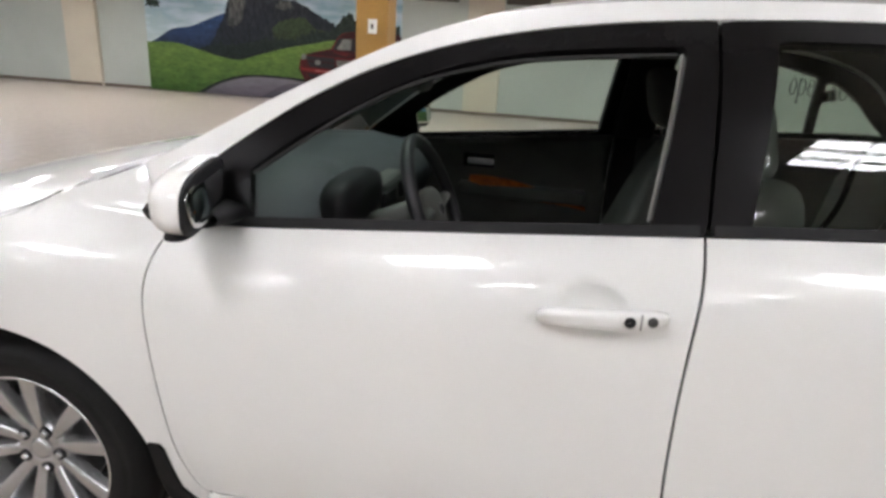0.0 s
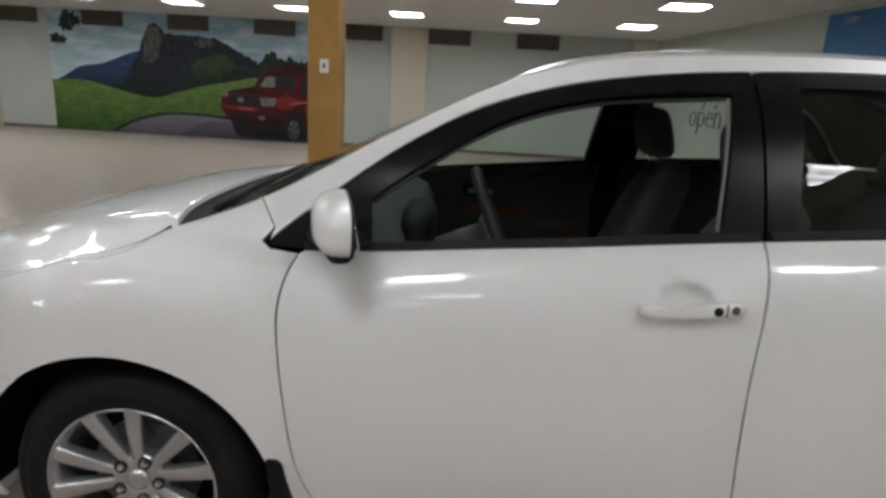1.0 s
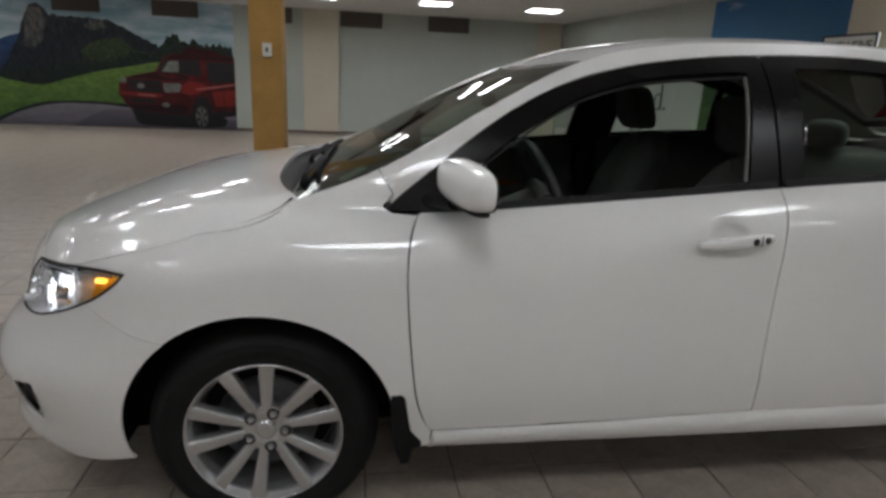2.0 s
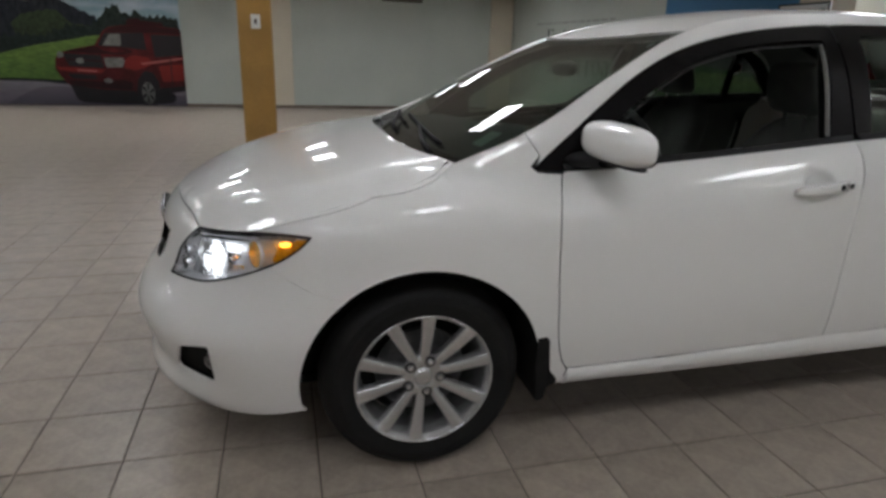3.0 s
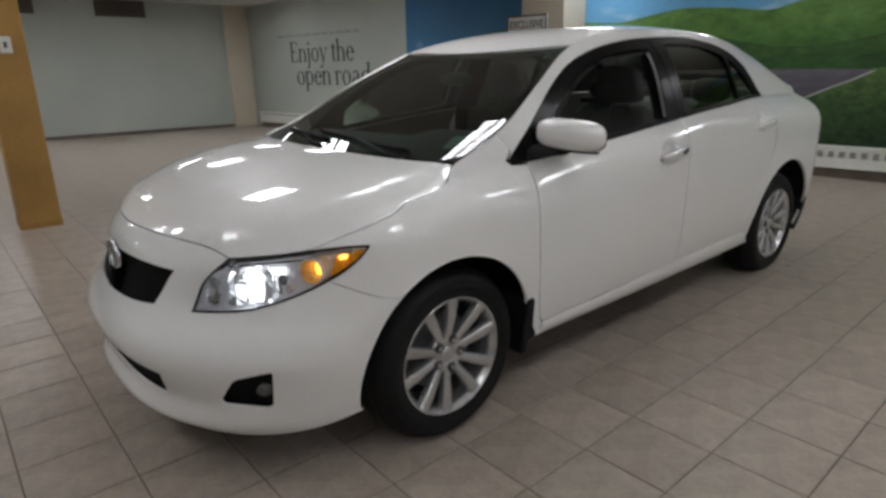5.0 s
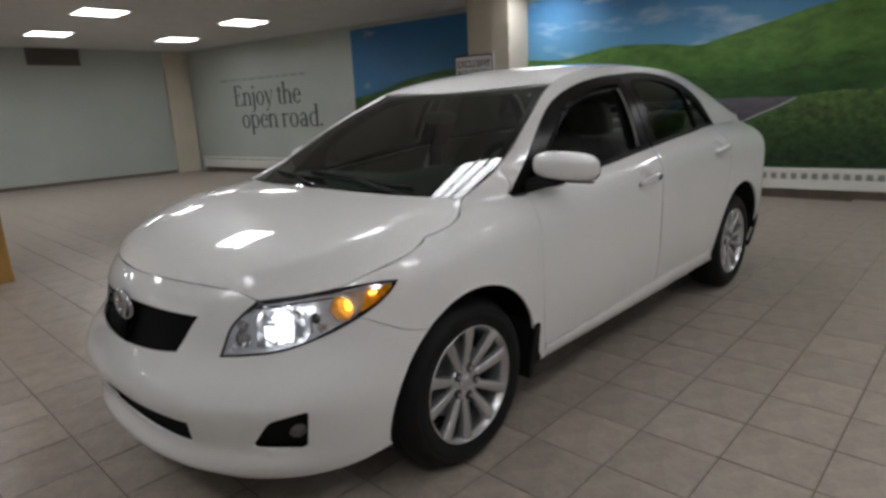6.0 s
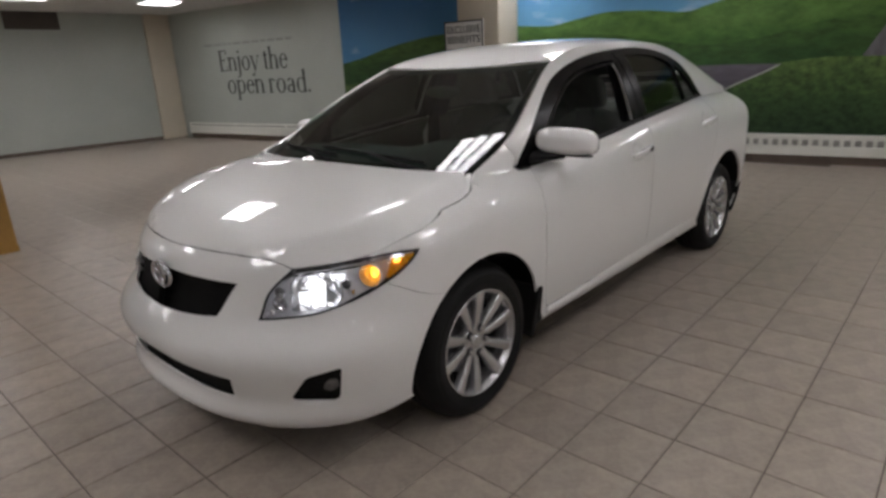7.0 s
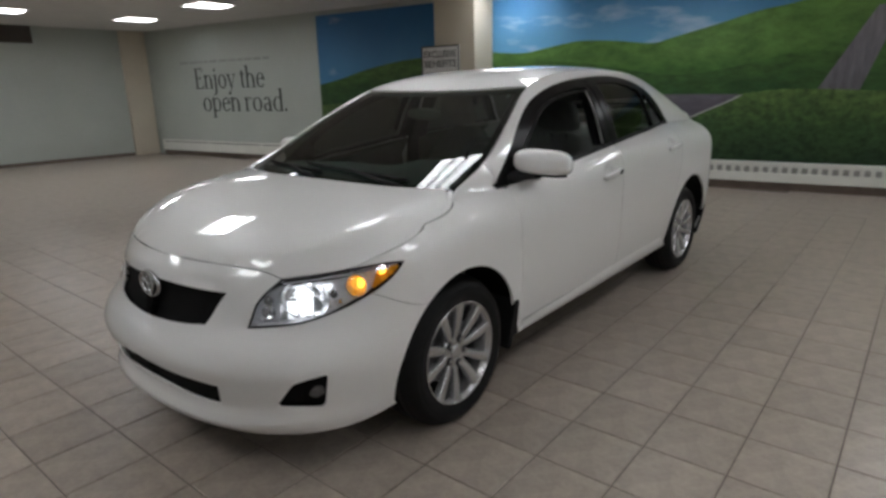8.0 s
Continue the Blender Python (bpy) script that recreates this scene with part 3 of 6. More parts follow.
SUV_DARK = gradient("mural_dark", (0.006, 0.006, 0.008), (0.022, 0.020, 0.022), 0, 1.5, 4.0, 0.3)
SUV_PALE = gradient("mural_pale", (0.07, 0.075, 0.07), (0.22, 0.23, 0.21), 0, 1.5, 6.0, 0.4, grain=(14, 0.6, 1.2))
SUV_SHINE = gradient("mural_red_shine", (0.30, 0.07, 0.06), (0.36, 0.12, 0.11), 0, 1.5, 6.0, 0.4)
SKY2 = gradient("mural_blue_sky", (0.15, 0.38, 0.58), (0.035, 0.16, 0.38), 1.8, 3.0, 1.0, 0.3, cloud=(0.53, 0.80))
# a darker copy of the blue sky: shade beside the pillar put into colour
SKY_SHADED = gradient("mural_shaded_sky", (0.07, 0.22, 0.40), (0.025, 0.12, 0.31), 1.8, 3.0, 1.0, 0.3, cloud=(0.66, 0.9))
HILL_FAR = gradient("mural_far_hill", (0.028, 0.088, 0.020), (0.135, 0.270, 0.066), 1.1, 2.3, 1.3, 0.6, stretch=(0.8, 1, 1.6), grain=(4, 0.66, 1.28))
VALLEY = gradient("mural_valley", (0.020, 0.066, 0.020), (0.085, 0.175, 0.040), 1.1, 2.1, 1.6, 0.5, stretch=(0.7, 1, 2.0), grain=(5, 0.62, 1.34))
HILL_NEAR = gradient("mural_near_grass", (0.014, 0.032, 0.015), (0.110, 0.180, 0.052), 0.25, 1.35, 2.2, 0.40, third=(0.034, 0.076, 0.024), stretch=(1, 1, 1.3), grain=(10, 0.5, 1.45))
ROAD_DARK = gradient("mural_dark_road", (0.065, 0.058, 0.075), (0.13, 0.12, 0.145), 0.7, 1.3, 2.0, 0.3, stretch=(0.5, 1, 2), grain=(7, 0.8, 1.2))
ROAD_FAR = gradient("mural_far_road", (0.12, 0.115, 0.13), (0.22, 0.21, 0.225), 1.2, 2.2, 3.0, 0.3, stretch=(3, 1, 0.5), grain=(5, 0.75, 1.2))
LINE_WHITE = gradient("mural_road_edge", (0.3, 0.3, 0.3), (0.42, 0.42, 0.40), 0, 2, 4.0, 0.3)


def ragged(points, rnd, amount, step=0.09):
    """A jagged line through points, like tree tops or broken rock."""
    out = []
    for k, (x, z) in enumerate(straight(points, step, False)):
        out.append((x + 0.3 * amount * (rnd.random() - 0.5), z + amount * ((0.9 if k % 2 else 0.1) * rnd.random() - 0.1)))
    return out


def mural_mountains():
    t = thing("mural", "wall mural of a red car before green hills and mountains", "mural", (-0.122, WALL_A, 0))
    t.scale = (0.877, 1, 0.905)
    x0, x1, z0, z1 = -10.0, -2.68, 0.015, 2.98
    rnd = random.Random(5)
    part("panel", box((x0, -0.004, z0), (x1, -0.001, z1)), SKY1, t, "pale sky print")
    hills = spline([(x0, 1.22), (-9.67, 1.36), (-9.21, 1.62), (-8.62, 1.72), (-7.96, 1.97), (-7.5, 2.11)], 0.1)
    picture_layer("blue_ridge", hills + [(-6.6, 1.9), (-5.2, 2.0), (-4.4, 1.9), (-3.6, 1.85), (x1, 1.75), (x1, 0.95), (x0, 0.95)], -0.007, BLUE_HILLS, t)
    crest = ragged([(-7.9, 1.55), (-7.62, 2.02), (-7.45, 2.50), (-7.26, 2.74), (-7.05, 2.70), (-6.90, 2.50), (-6.5, 2.50), (-6.14, 2.49), (-5.79, 2.48), (-5.5, 2.44), (-5.16, 2.27), (-4.81, 2.08), (-4.5, 1.95)], rnd, 0.06)
    picture_layer("mountain", crest + [(-4.4, 1.1), (-6.0, 0.9), (-8.3, 0.95)], -0.010, ROCK, t)
    for pts in ([(-7.42, 2.45), (-7.30, 2.68), (-7.08, 2.66), (-6.98, 2.36), (-7.05, 2.15), (-7.12, 1.90), (-7.38, 1.70), (-7.56, 1.82), (-7.50, 2.05)], [(-6.15, 2.28), (-5.95, 2.44), (-5.72, 2.40), (-5.6, 2.26), (-5.85, 2.22)]):
        picture_layer("cliff", ragged(pts, rnd, 0.11, 0.06), -0.0115, CLIFF, t)
    slope = ragged([(-6.25, 1.75), (-6.03, 1.96), (-5.31, 2.08), (-5.03, 1.82), (-4.7, 1.75), (-4.6, 1.4), (-6.13, 1.2)], rnd, 0.06)
    picture_layer("wooded_slope", slope, -0.0125, WOODED, t)
    trees = ragged([(-8.4, 1.18), (-7.9, 1.28), (-7.3, 1.32), (-6.7, 1.42), (-6.2, 1.5), (-5.6, 1.5), (-5.2, 1.72), (-4.6, 1.78), (-4.24, 2.12), (-4.05, 2.22), (-3.95, 2.08), (-3.75, 2.02), (-3.6, 2.14), (-3.45, 1.97), (-3.1, 2.0), (x1 - 0.06, 1.98)], rnd, 0.16, 0.07)
    picture_layer("forest", trees + [(x1, 1.5), (x1, 0.9), (-8.4, 0.9)], -0.0135, FOREST, t)
    grass = spline([(x0, 1.26), (-9.17, 1.28), (-8.53, 1.16), (-7.81, 1.00), (-7.24, 0.94), (-6.72, 1.08), (-5.91, 1.30), (-5.04, 1.47), (-4.54, 1.57), (-3.6, 1.60), (x1, 1.62)], 0.1)
    picture_layer("meadow", grass + [(x1, z0), (x0, z0)], -0.016, MEADOW, t)
    bank = spline([(-8.55, z0), (-8.0, 0.30), (-7.35, 0.52), (-6.82, 0.585), (-6.38, 0.60), (-5.8, 0.585), (-5.0, 0.55)], 0.1)
    picture_layer("road_bank", bank + [(-5.0, z0)], -0.0175, FOREST, t)
    road = spline([(-8.37, z0), (-7.87, 0.28), (-7.27, 0.46), (-6.82, 0.53), (-6.38, 0.54), (-5.8, 0.53), (-5.36, 0.49), (-4.4, 0.45), (x1, 0.42)], 0.1)
    picture_layer("road", road + [(x1, z0)], -0.019, MURAL_ROAD, t)
    lane = spline([(-6.63, z0), (-6.1, 0.31), (-5.66, 0.43), (-5.0, 0.40), (-4.2, 0.30), (x1, 0.25)], 0.1)
    picture_layer("road_shade", lane + [(x1, z0)], -0.0205, ROAD_SHADE, t)
    # the painted car
    d = -0.022
    shadow = [(-5.2, 0.26), (-5.05, 0.08), (-4.4, 0.05), (-3.4, 0.05), (-2.95, 0.09), (-2.9, 0.30), (-4.0, 0.45)]
    picture_layer("painted_car_shadow", rounded(shadow, 0.12), d, SUV_DARK, t)
    body = [(-5.15, 0.36), (-5.38, 0.61), (-5.5, 0.82), (-5.46, 1.05), (-5.36, 1.18), (-4.99, 1.28), (-4.59, 1.36), (-4.4, 1.66), (-4.25, 1.76), (-3.93, 1.81), (-3.39, 1.82), (-2.98, 1.8), (x1, 1.77), (x1, 0.46), (-3.25, 0.41), (-3.4, 0.61), (-3.59, 0.78), (-3.74, 0.61), (-3.82, 0.23), (-4.03, 0.23), (-4.53, 0.29)]
    picture_layer("painted_car_body", rounded(body, 0.05), d - 0.003, SUV_RED, t)
    layers = (
        ("painted_roof", [(-4.38, 1.65), (-4.22, 1.74), (-3.93, 1.8), (-3.39, 1.81), (-2.98, 1.78), (x1, 1.76), (x1, 1.65), (-3.39, 1.66)], SUV_DEEP, 0.03),
        ("painted_roof_rack", [(-3.87, 1.81), (-3.83, 1.95), (-3.59, 1.97), (-3.55, 1.92), (-3.08, 1.89), (-3.04, 1.81)], SUV_DEEP, 0.02),
        ("painted_hood", [(-5.31, 1.2), (-4.99, 1.27), (-4.59, 1.33), (-3.93, 1.31), (-3.79, 1.23), (-4.06, 1.16), (-4.74, 1.18)], SUV_DEEP, 0.04),
        ("painted_hood_shine", [(-4.53, 1.31), (-4.1, 1.29), (-3.89, 1.24), (-4.16, 1.2), (-4.43, 1.24)], SUV_RED, 0.02),
        ("painted_grille", [(-5.29, 1.13), (-5.25, 1.16), (-4.49, 1.14), (-4.45, 0.86), (-5.19, 0.89)], SUV_DARK, 0.03),
        ("painted_grille_bar", [(-5.22, 1.05), (-4.48, 1.02), (-4.48, 0.99), (-5.21, 1.02)], SUV_DEEP, 0.004),
        ("painted_emblem", [(-5.03, 1.05), (-4.95, 1.08), (-4.87, 1.04), (-4.88, 0.95), (-4.98, 0.94), (-5.04, 0.98)], SUV_PALE, 0.03),
        ("painted_bumper", [(-5.46, 0.89), (-5.41, 0.86), (-4.53, 0.84), (-4.43, 0.82), (-4.53, 0.74), (-5.14, 0.76), (-5.42, 0.79)], SUV_BRIGHT, 0.03),
        ("painted_bumper_shine", [(-5.04, 0.82), (-4.61, 0.8), (-4.61, 0.76), (-5.02, 0.78)], SUV_SHINE, 0.01),
        ("painted_intake", [(-5.26, 0.72), (-4.65, 0.7), (-4.63, 0.6), (-5.17, 0.61)], SUV_DARK, 0.03),
        ("painted_skirt", [(-5.23, 0.48), (-5.14, 0.23), (-4.99, 0.1), (-4.06, 0.08), (-3.79, 0.11), (-3.82, 0.36), (-4.53, 0.37)], SUV_DARK, 0.04),
        ("painted_lower_bumper", [(-5.3, 0.6), (-5.14, 0.57), (-4.53, 0.56), (-4.06, 0.61), (-3.86, 0.55), (-3.9, 0.38), (-4.53, 0.41), (-5.17, 0.45)], SUV_DEEP, 0.03),
        ("painted_headlight", [(-4.44, 1.09), (-4.03, 1.1), (-3.98, 1.04), (-4.05, 0.89), (-4.4, 0.87)], SUV_PALE, 0.03),
        ("painted_headlight", [(-5.42, 1.14), (-5.37, 1.21), (-5.27, 1.17), (-5.29, 1.08), (-5.4, 1.05)], SUV_PALE, 0.02),
        ("painted_foglight", [(-4.49, 0.61), (-4.38, 0.64), (-4.29, 0.59), (-4.34, 0.52), (-4.47, 0.53)], SUV_PALE, 0.02),
        ("painted_windscreen", [(-4.53, 1.35), (-4.36, 1.63), (-3.51, 1.66), (-3.48, 1.28), (-3.93, 1.32)], SUV_DARK, 0.03),
        ("painted_side_window", [(-3.36, 1.63), (x1, 1.62), (x1, 1.18), (-3.31, 1.13)], SUV_DARK, 0.04),
        ("painted_pillar", [(-3.48, 1.63), (-3.39, 1.63), (-3.33, 1.1), (-3.45, 1.16)], SUV_RED, 0.01),
        ("painted_fender", [(-3.98, 1.06), (-3.82, 1.16), (-3.48, 1.13), (-3.35, 0.99), (-3.59, 0.87), (-3.79, 0.82), (-4.01, 0.87)], SUV_BRIGHT, 0.04),
        ("painted_arch", [(-3.81, 0.23), (-3.75, 0.61), (-3.59, 0.82), (-3.39, 0.79), (-3.27, 0.56), (-3.28, 0.22), (-3.35, 0.04), (-3.74, 0.04)], SUV_DARK, 0.06),
        ("painted_door", [(-3.25, 0.93), (x1, 0.99), (x1, 0.61), (-3.19, 0.57)], SUV_BRIGHT, 0.05),
        ("painted_highlight", [(-3.64, 0.99), (-3.19, 1.06), (x1, 1.14), (x1, 1.1), (-3.19, 1.01), (-3.62, 0.95)], SUV_SHINE, 0.01),
        ("painted_door_gap", [(-2.98, 1.1), (-2.96, 1.1), (-2.96, 0.48), (-2.98, 0.48)], SUV_DARK, 0.002),
        ("painted_underside", [(-3.31, 0.42), (x1, 0.49), (x1, 0.37), (-3.31, 0.27)], SUV_DARK, 0.02),
    )
    for k, (name, pts, mat, r) in enumerate(layers):
        picture_layer(name, rounded(pts, r), d - 0.005 - 0.0005 * k, mat, t)
    picture_layer("painted_windscreen_glare", rounded([(-4.43, 1.36), (-4.25, 1.61), (-4.01, 1.62), (-4.03, 1.36)], 0.03), d - 0.018, SUV_PALE, t)
    ring = lambda cx, cz, r, q: [(cx + r * q * math.cos(a * 0.2618), cz + r * math.sin(a * 0.2618)) for a in range(24)]
    picture_layer("painted_rim", ring(-3.54, 0.31, 0.25, 0.58), d - 0.018, SUV_PALE, t)
    for a in range(6):
        c, s = math.cos(a * 1.047 + 0.4), math.sin(a * 1.047 + 0.4)
        pts = [(-3.54 + 0.58 * (c * p - s * q), 0.31 + s * p + c * q) for p, q in ((0.07, -0.016), (0.22, -0.045), (0.22, 0.045), (0.07, 0.016))]
        picture_layer("painted_rim_gap", pts, d - 0.019, SUV_DARK, t)
    rnd = random.Random(8)
    for k in range(15):
        cx, cz = ((-9.36 + 0.42 * (rnd.random() - 0.5), 2.70 + 0.40 * (rnd.random() - 0.5)) if k < 11 else (-9.85 + 0.3 * rnd.random(), 2.18 + 0.12 * rnd.random()))
        r, a0 = 0.12 + 0.07 * rnd.random(), rnd.random() * 6
        pts = [(min(max(cx + r * (1 if j % 2 else 0.5) * math.cos(a0 + j * 0.63), x0), x1), min(cz + r * (1 if j % 2 else 0.5) * math.sin(a0 + j * 0.63), z1)) for j in range(10)]
        picture_layer("painted_leaf", pts, d - 0.003 - 0.0006 * k, FOREST, t)
    return t


mural_mountains()


def mural_hill():
    t = thing("mural", "wall mural of blue sky above a green hillside", "mural")
    t.matrix_basis = PRINT_B
    x0, x1, z0, z1 = 5.82, 8.93, 0.30, 2.80
    part("panel", box((x0, -0.004, z0), (x1, -0.001, z1)), SKY_SHADED, t, "blue sky print, darkened for the shade on it")
    ridge = spline([(x0, 1.50), (6.4, 1.60), (7.0, 1.74), (7.6, 1.84), (8.2, 1.90), (x1, 1.90)], 0.1)
    picture_layer("hillside", ridge + [(x1, z0), (x0, z0)], -0.008, VALLEY, t)
    picture_layer("meadow", spline([(x0, 1.1), (7.2, 1.15), (x1, 1.0)], 0.1) + [(x1, z0), (x0, z0)], -0.012, HILL_NEAR, t)
    return t


mural_hill()


def mural_road():
    t = thing("mural", "wide wall mural of green hills, a winding road and blue sky", "mural")
    t.matrix_basis = PRINT_B
    x0, x1, z0, z1 = 9.765, 20.5, 0.31, 2.815
    part("panel", box((x0, -0.004, z0), (x1, -0.001, z1)), SKY2, t, "blue sky print")
    far = spline([(x0, 1.93), (10.33, 1.89), (10.75, 1.95), (11.26, 2.02), (11.85, 1.99), (12.36, 1.93), (12.64, 1.99), (13.26, 2.14), (13.67, 2.25), (14.1, 2.32), (14.6, 2.42), (15.6, 2.62), (17, 2.74), (18.5, 2.78), (x1, 2.75)], 0.1)
    picture_layer("far_hill", far + [(x1, z0), (x0, z0)], -0.008, HILL_FAR, t)
    shade = spline([(x0, 1.70), (10.6, 1.74), (11.3, 1.70), (12.0, 1.58), (12.7, 1.48), (13.4, 1.55), (14.2, 1.72), (14.9, 1.80), (15.8, 1.9), (x1, 1.9)], 0.1)
    picture_layer("valley", shade + [(x1, z0), (x0, z0)], -0.010, VALLEY, t)
    edge = straight([(14.46, 1.22), (15.0, 2.22), (15.25, 2.22), (14.93, 1.22)], 0.2)
    picture_layer("far_road", edge, -0.013, ROAD_FAR, t)
    near = spline([(x0, 1.05), (11.2, 1.1), (12.2, 1.17), (12.9, 1.12), (13.5, 1.2), (14.1, 1.26), (14.6, 1.25), (15.6, 1.22), (17.5, 1.3), (x1, 1.2)], 0.1)
    picture_layer("near_grass", near + [(x1, z0), (x0, z0)], -0.016, HILL_NEAR, t)
    road = spline([(11.6, 1.22), (12.4, 1.215), (13.1, 1.21), (13.62, 1.20)], 0.1) + spline([(13.5, 1.12), (13.25, 1.02), (13.0, 0.90), (12.7, 0.72)], 0.1) + [(11.6, 0.72)]
    picture_layer("near_road", road, -0.020, ROAD_DARK, t)
    strip = spline([(13.62, 1.195), (13.45, 1.10), (13.2, 0.99), (12.95, 0.87)], 0.1) + spline([(12.90, 0.87), (13.15, 0.99), (13.40, 1.10), (13.55, 1.18)], 0.1)
    picture_layer("road_edge_line", strip, -0.024, LINE_WHITE, t)
    return t


mural_road()


def letters_on(parent, text, size, width, mat, stretch=1.0, y=0.0, z=0.0, centre=False):
    """Each letter of a line as a mesh of its own, facing -y."""
    cu = bpy.data.curves.new("letters", "FONT")
    cu.body, cu.size, cu.extrude, cu.offset = text, size, 0.002, 0.012 * size
    source = new("letters_source", cu)
    me = bpy.data.meshes.new_from_object(source.evaluated_get(bpy.context.evaluated_depsgraph_get()))
    bpy.data.objects.remove(source)
    co = np.array([v.co for v in me.vertices])
    lo, hi = co[:, 0].min(), co[:, 0].max()
    co[:, 0] = (co[:, 0] - lo) * width / (hi - lo) - (width / 2 if centre else 0)
    # loose pieces, those above one another taken as one letter
    root = list(range(len(co)))

    def find(i):
        while root[i] != i:
            root[i] = root[root[i]]
            i = root[i]
        return i

    for e in me.edges:
        root[find(e.vertices[0])] = find(e.vertices[1])
    pieces = {}
    for i in range(len(co)):
        pieces.setdefault(find(i), []).append(i)
    spans = sorted((co[p, 0].min(), co[p, 0].max(), p) for p in pieces.values())
    groups = []
    for a, b, p in spans:
        if groups and a < groups[-1][1] - 0.3 * (b - a):
            groups[-1] = (groups[-1][0], max(b, groups[-1][1]), groups[-1][2] + p)
        else:
            groups.append((a, b, list(p)))
    for a, b, p in groups:
        idx = {i: k for k, i in enumerate(p)}
        faces = [tuple(idx[i] for i in f.vertices) for f in me.polygons if f.vertices[0] in idx]
        verts = [(co[i, 0] - a, -co[i, 2], co[i, 1] * stretch) for i in p]
        attach("letter", mesh_of("letter", verts, faces, mat, False), parent).location = (a, y, z)


def serif_glyphs():
    """Serif letters as stems, thin bars and swelling bowls; the letter x is 1 high. Each: (width, pieces)."""
    T, N = 0.205, 0.075                                           # thick and thin strokes

    def stem(x, z0, z1, low=True, high="full"):
        out = [[(x, z0), (x + T, z0), (x + T, z1), (x, z1)]]
        if low:
            out.append([(x - 0.11, z0), (x + T + 0.11, z0), (x + T + 0.05, z0 + N), (x - 0.05, z0 + N)])
        if high == "full":
            out.append([(x - 0.05, z1 - N), (x + T + 0.05, z1 - N), (x + T + 0.11, z1), (x - 0.11, z1)])
        elif high == "flag":
            out.append([(x - 0.14, z1 - 0.07), (x + 0.02, z1 - 0.15), (x + T, z1 - 0.02), (x + T, z1 + 0.02)])
        return out

    def bowl(cx, cz, rx, rz, a0, a1, thick=T):
        n = 18
        out = []
        ang = [radians(a0 + (a1 - a0) * k / n) for k in range(n + 1)]
        wid = [N + (thick - N) * abs(math.cos(a)) ** 1.4 for a in ang]
        for k in range(n):
            q = []
            for a, w, side in ((ang[k], wid[k], 0), (ang[k + 1], wid[k + 1], 0), (ang[k + 1], wid[k + 1], 1), (ang[k], wid[k], 1)):
                q.append((cx + (rx - side * w) * math.cos(a), cz + (rz - side * min(w, N + 0.03)) * math.sin(a)))
            out.append(q)
        return out

    def stroke(x0, z0, x1, z1, w):
        return [[(x0, z0), (x0 + w, z0), (x1 + w, z1), (x1, z1)]]

    hump = lambda x: bowl(x + 0.40, 0.62, 0.36, 0.38, 0, 150) + stem(x + 0.59, 0, 0.64, True, "")
    return {
        "E": (1.0, stem(0.1, 0, 1.52) + [[(0.1, 0), (0.9, 0), (0.98, 0.36), (0.92, 0.36), (0.80, N), (0.1, N)], [(0.1, 1.52), (0.88, 1.52), (0.92, 1.20), (0.86, 1.20), (0.78, 1.52 - N), (0.1, 1.52 - N)], [(0.2, 0.76), (0.62, 0.76), (0.62, 0.76 + N), (0.2, 0.76 + N)], [(0.60, 0.62), (0.66, 0.62), (0.66, 0.96), (0.60, 0.96)]]),
        "n": (1.02, stem(0.1, 0, 1.0, True, "flag") + hump(0.1)),
        "j": (0.46, stem(0.14, -0.28, 1.0, False, "flag") + bowl(-0.06, -0.26, 0.37, 0.24, -100, 0) + bowl(0.225, 1.34, 0.115, 0.115, 0, 360, 0.11)),
        "o": (0.98, bowl(0.49, 0.49, 0.44, 0.52, 0, 360)),
        "y": (0.96, stroke(0.36, 0.0, 0.06, 1.0, 0.19) + stroke(0.25, -0.42, 0.80, 1.0, 0.075) + [[(-0.02, 1.0 - N), (0.36, 1.0 - N), (0.36, 1.0), (-0.02, 1.0)], [(0.66, 1.0 - N), (0.98, 1.0 - N), (0.98, 1.0), (0.66, 1.0)]] + bowl(0.19, -0.36, 0.12, 0.11, 0, 360, 0.1)),
        "t": (0.58, stem(0.16, 0.14, 1.22, False, "") + [[(0.0, 1.0 - N), (0.52, 1.0 - N), (0.52, 1.0), (0.02, 1.0)]] + bowl(0.38, 0.17, 0.22, 0.19, 180, 310, 0.17)),
        "h": (1.02, stem(0.1, 0, 1.55, True, "flag") + hump(0.1)),
        "e": (0.86, bowl(0.45, 0.49, 0.40, 0.52, 0, 325) + [[(0.15, 0.56), (0.80, 0.56), (0.80, 0.56 + N), (0.15, 0.56 + N)]]),
        "p": (1.0, stem(0.1, -0.48, 1.0, True, "flag") + bowl(0.50, 0.49, 0.43, 0.52, -150, 150)),
        "r": (0.70, stem(0.1, 0, 1.0, True, "flag") + bowl(0.46, 0.70, 0.30, 0.30, 60, 160, 0.1) + bowl(0.58, 0.88, 0.09, 0.09, 0, 360, 0.08)),
        "a": (0.86, stem(0.55, 0, 0.72, False, "") + bowl(0.41, 0.70, 0.31, 0.31, 0, 160) + bowl(0.40, 0.28, 0.33, 0.29, 40, 330) + [[(0.55, 0.0), (0.88, 0.0), (0.80, N), (0.70, 0.16)]]),
        "d": (1.0, stem(0.68, 0, 1.55, False, "flag") + bowl(0.50, 0.49, 0.43, 0.52, 30, 330) + [[(0.68, 0.0), (0.98, 0.0), (0.92, N), (0.68, N)]]),
        ".": (0.34, bowl(0.16, 0.10, 0.11, 0.11, 0, 360, 0.1)),
        " ": (0.36, []),
    }


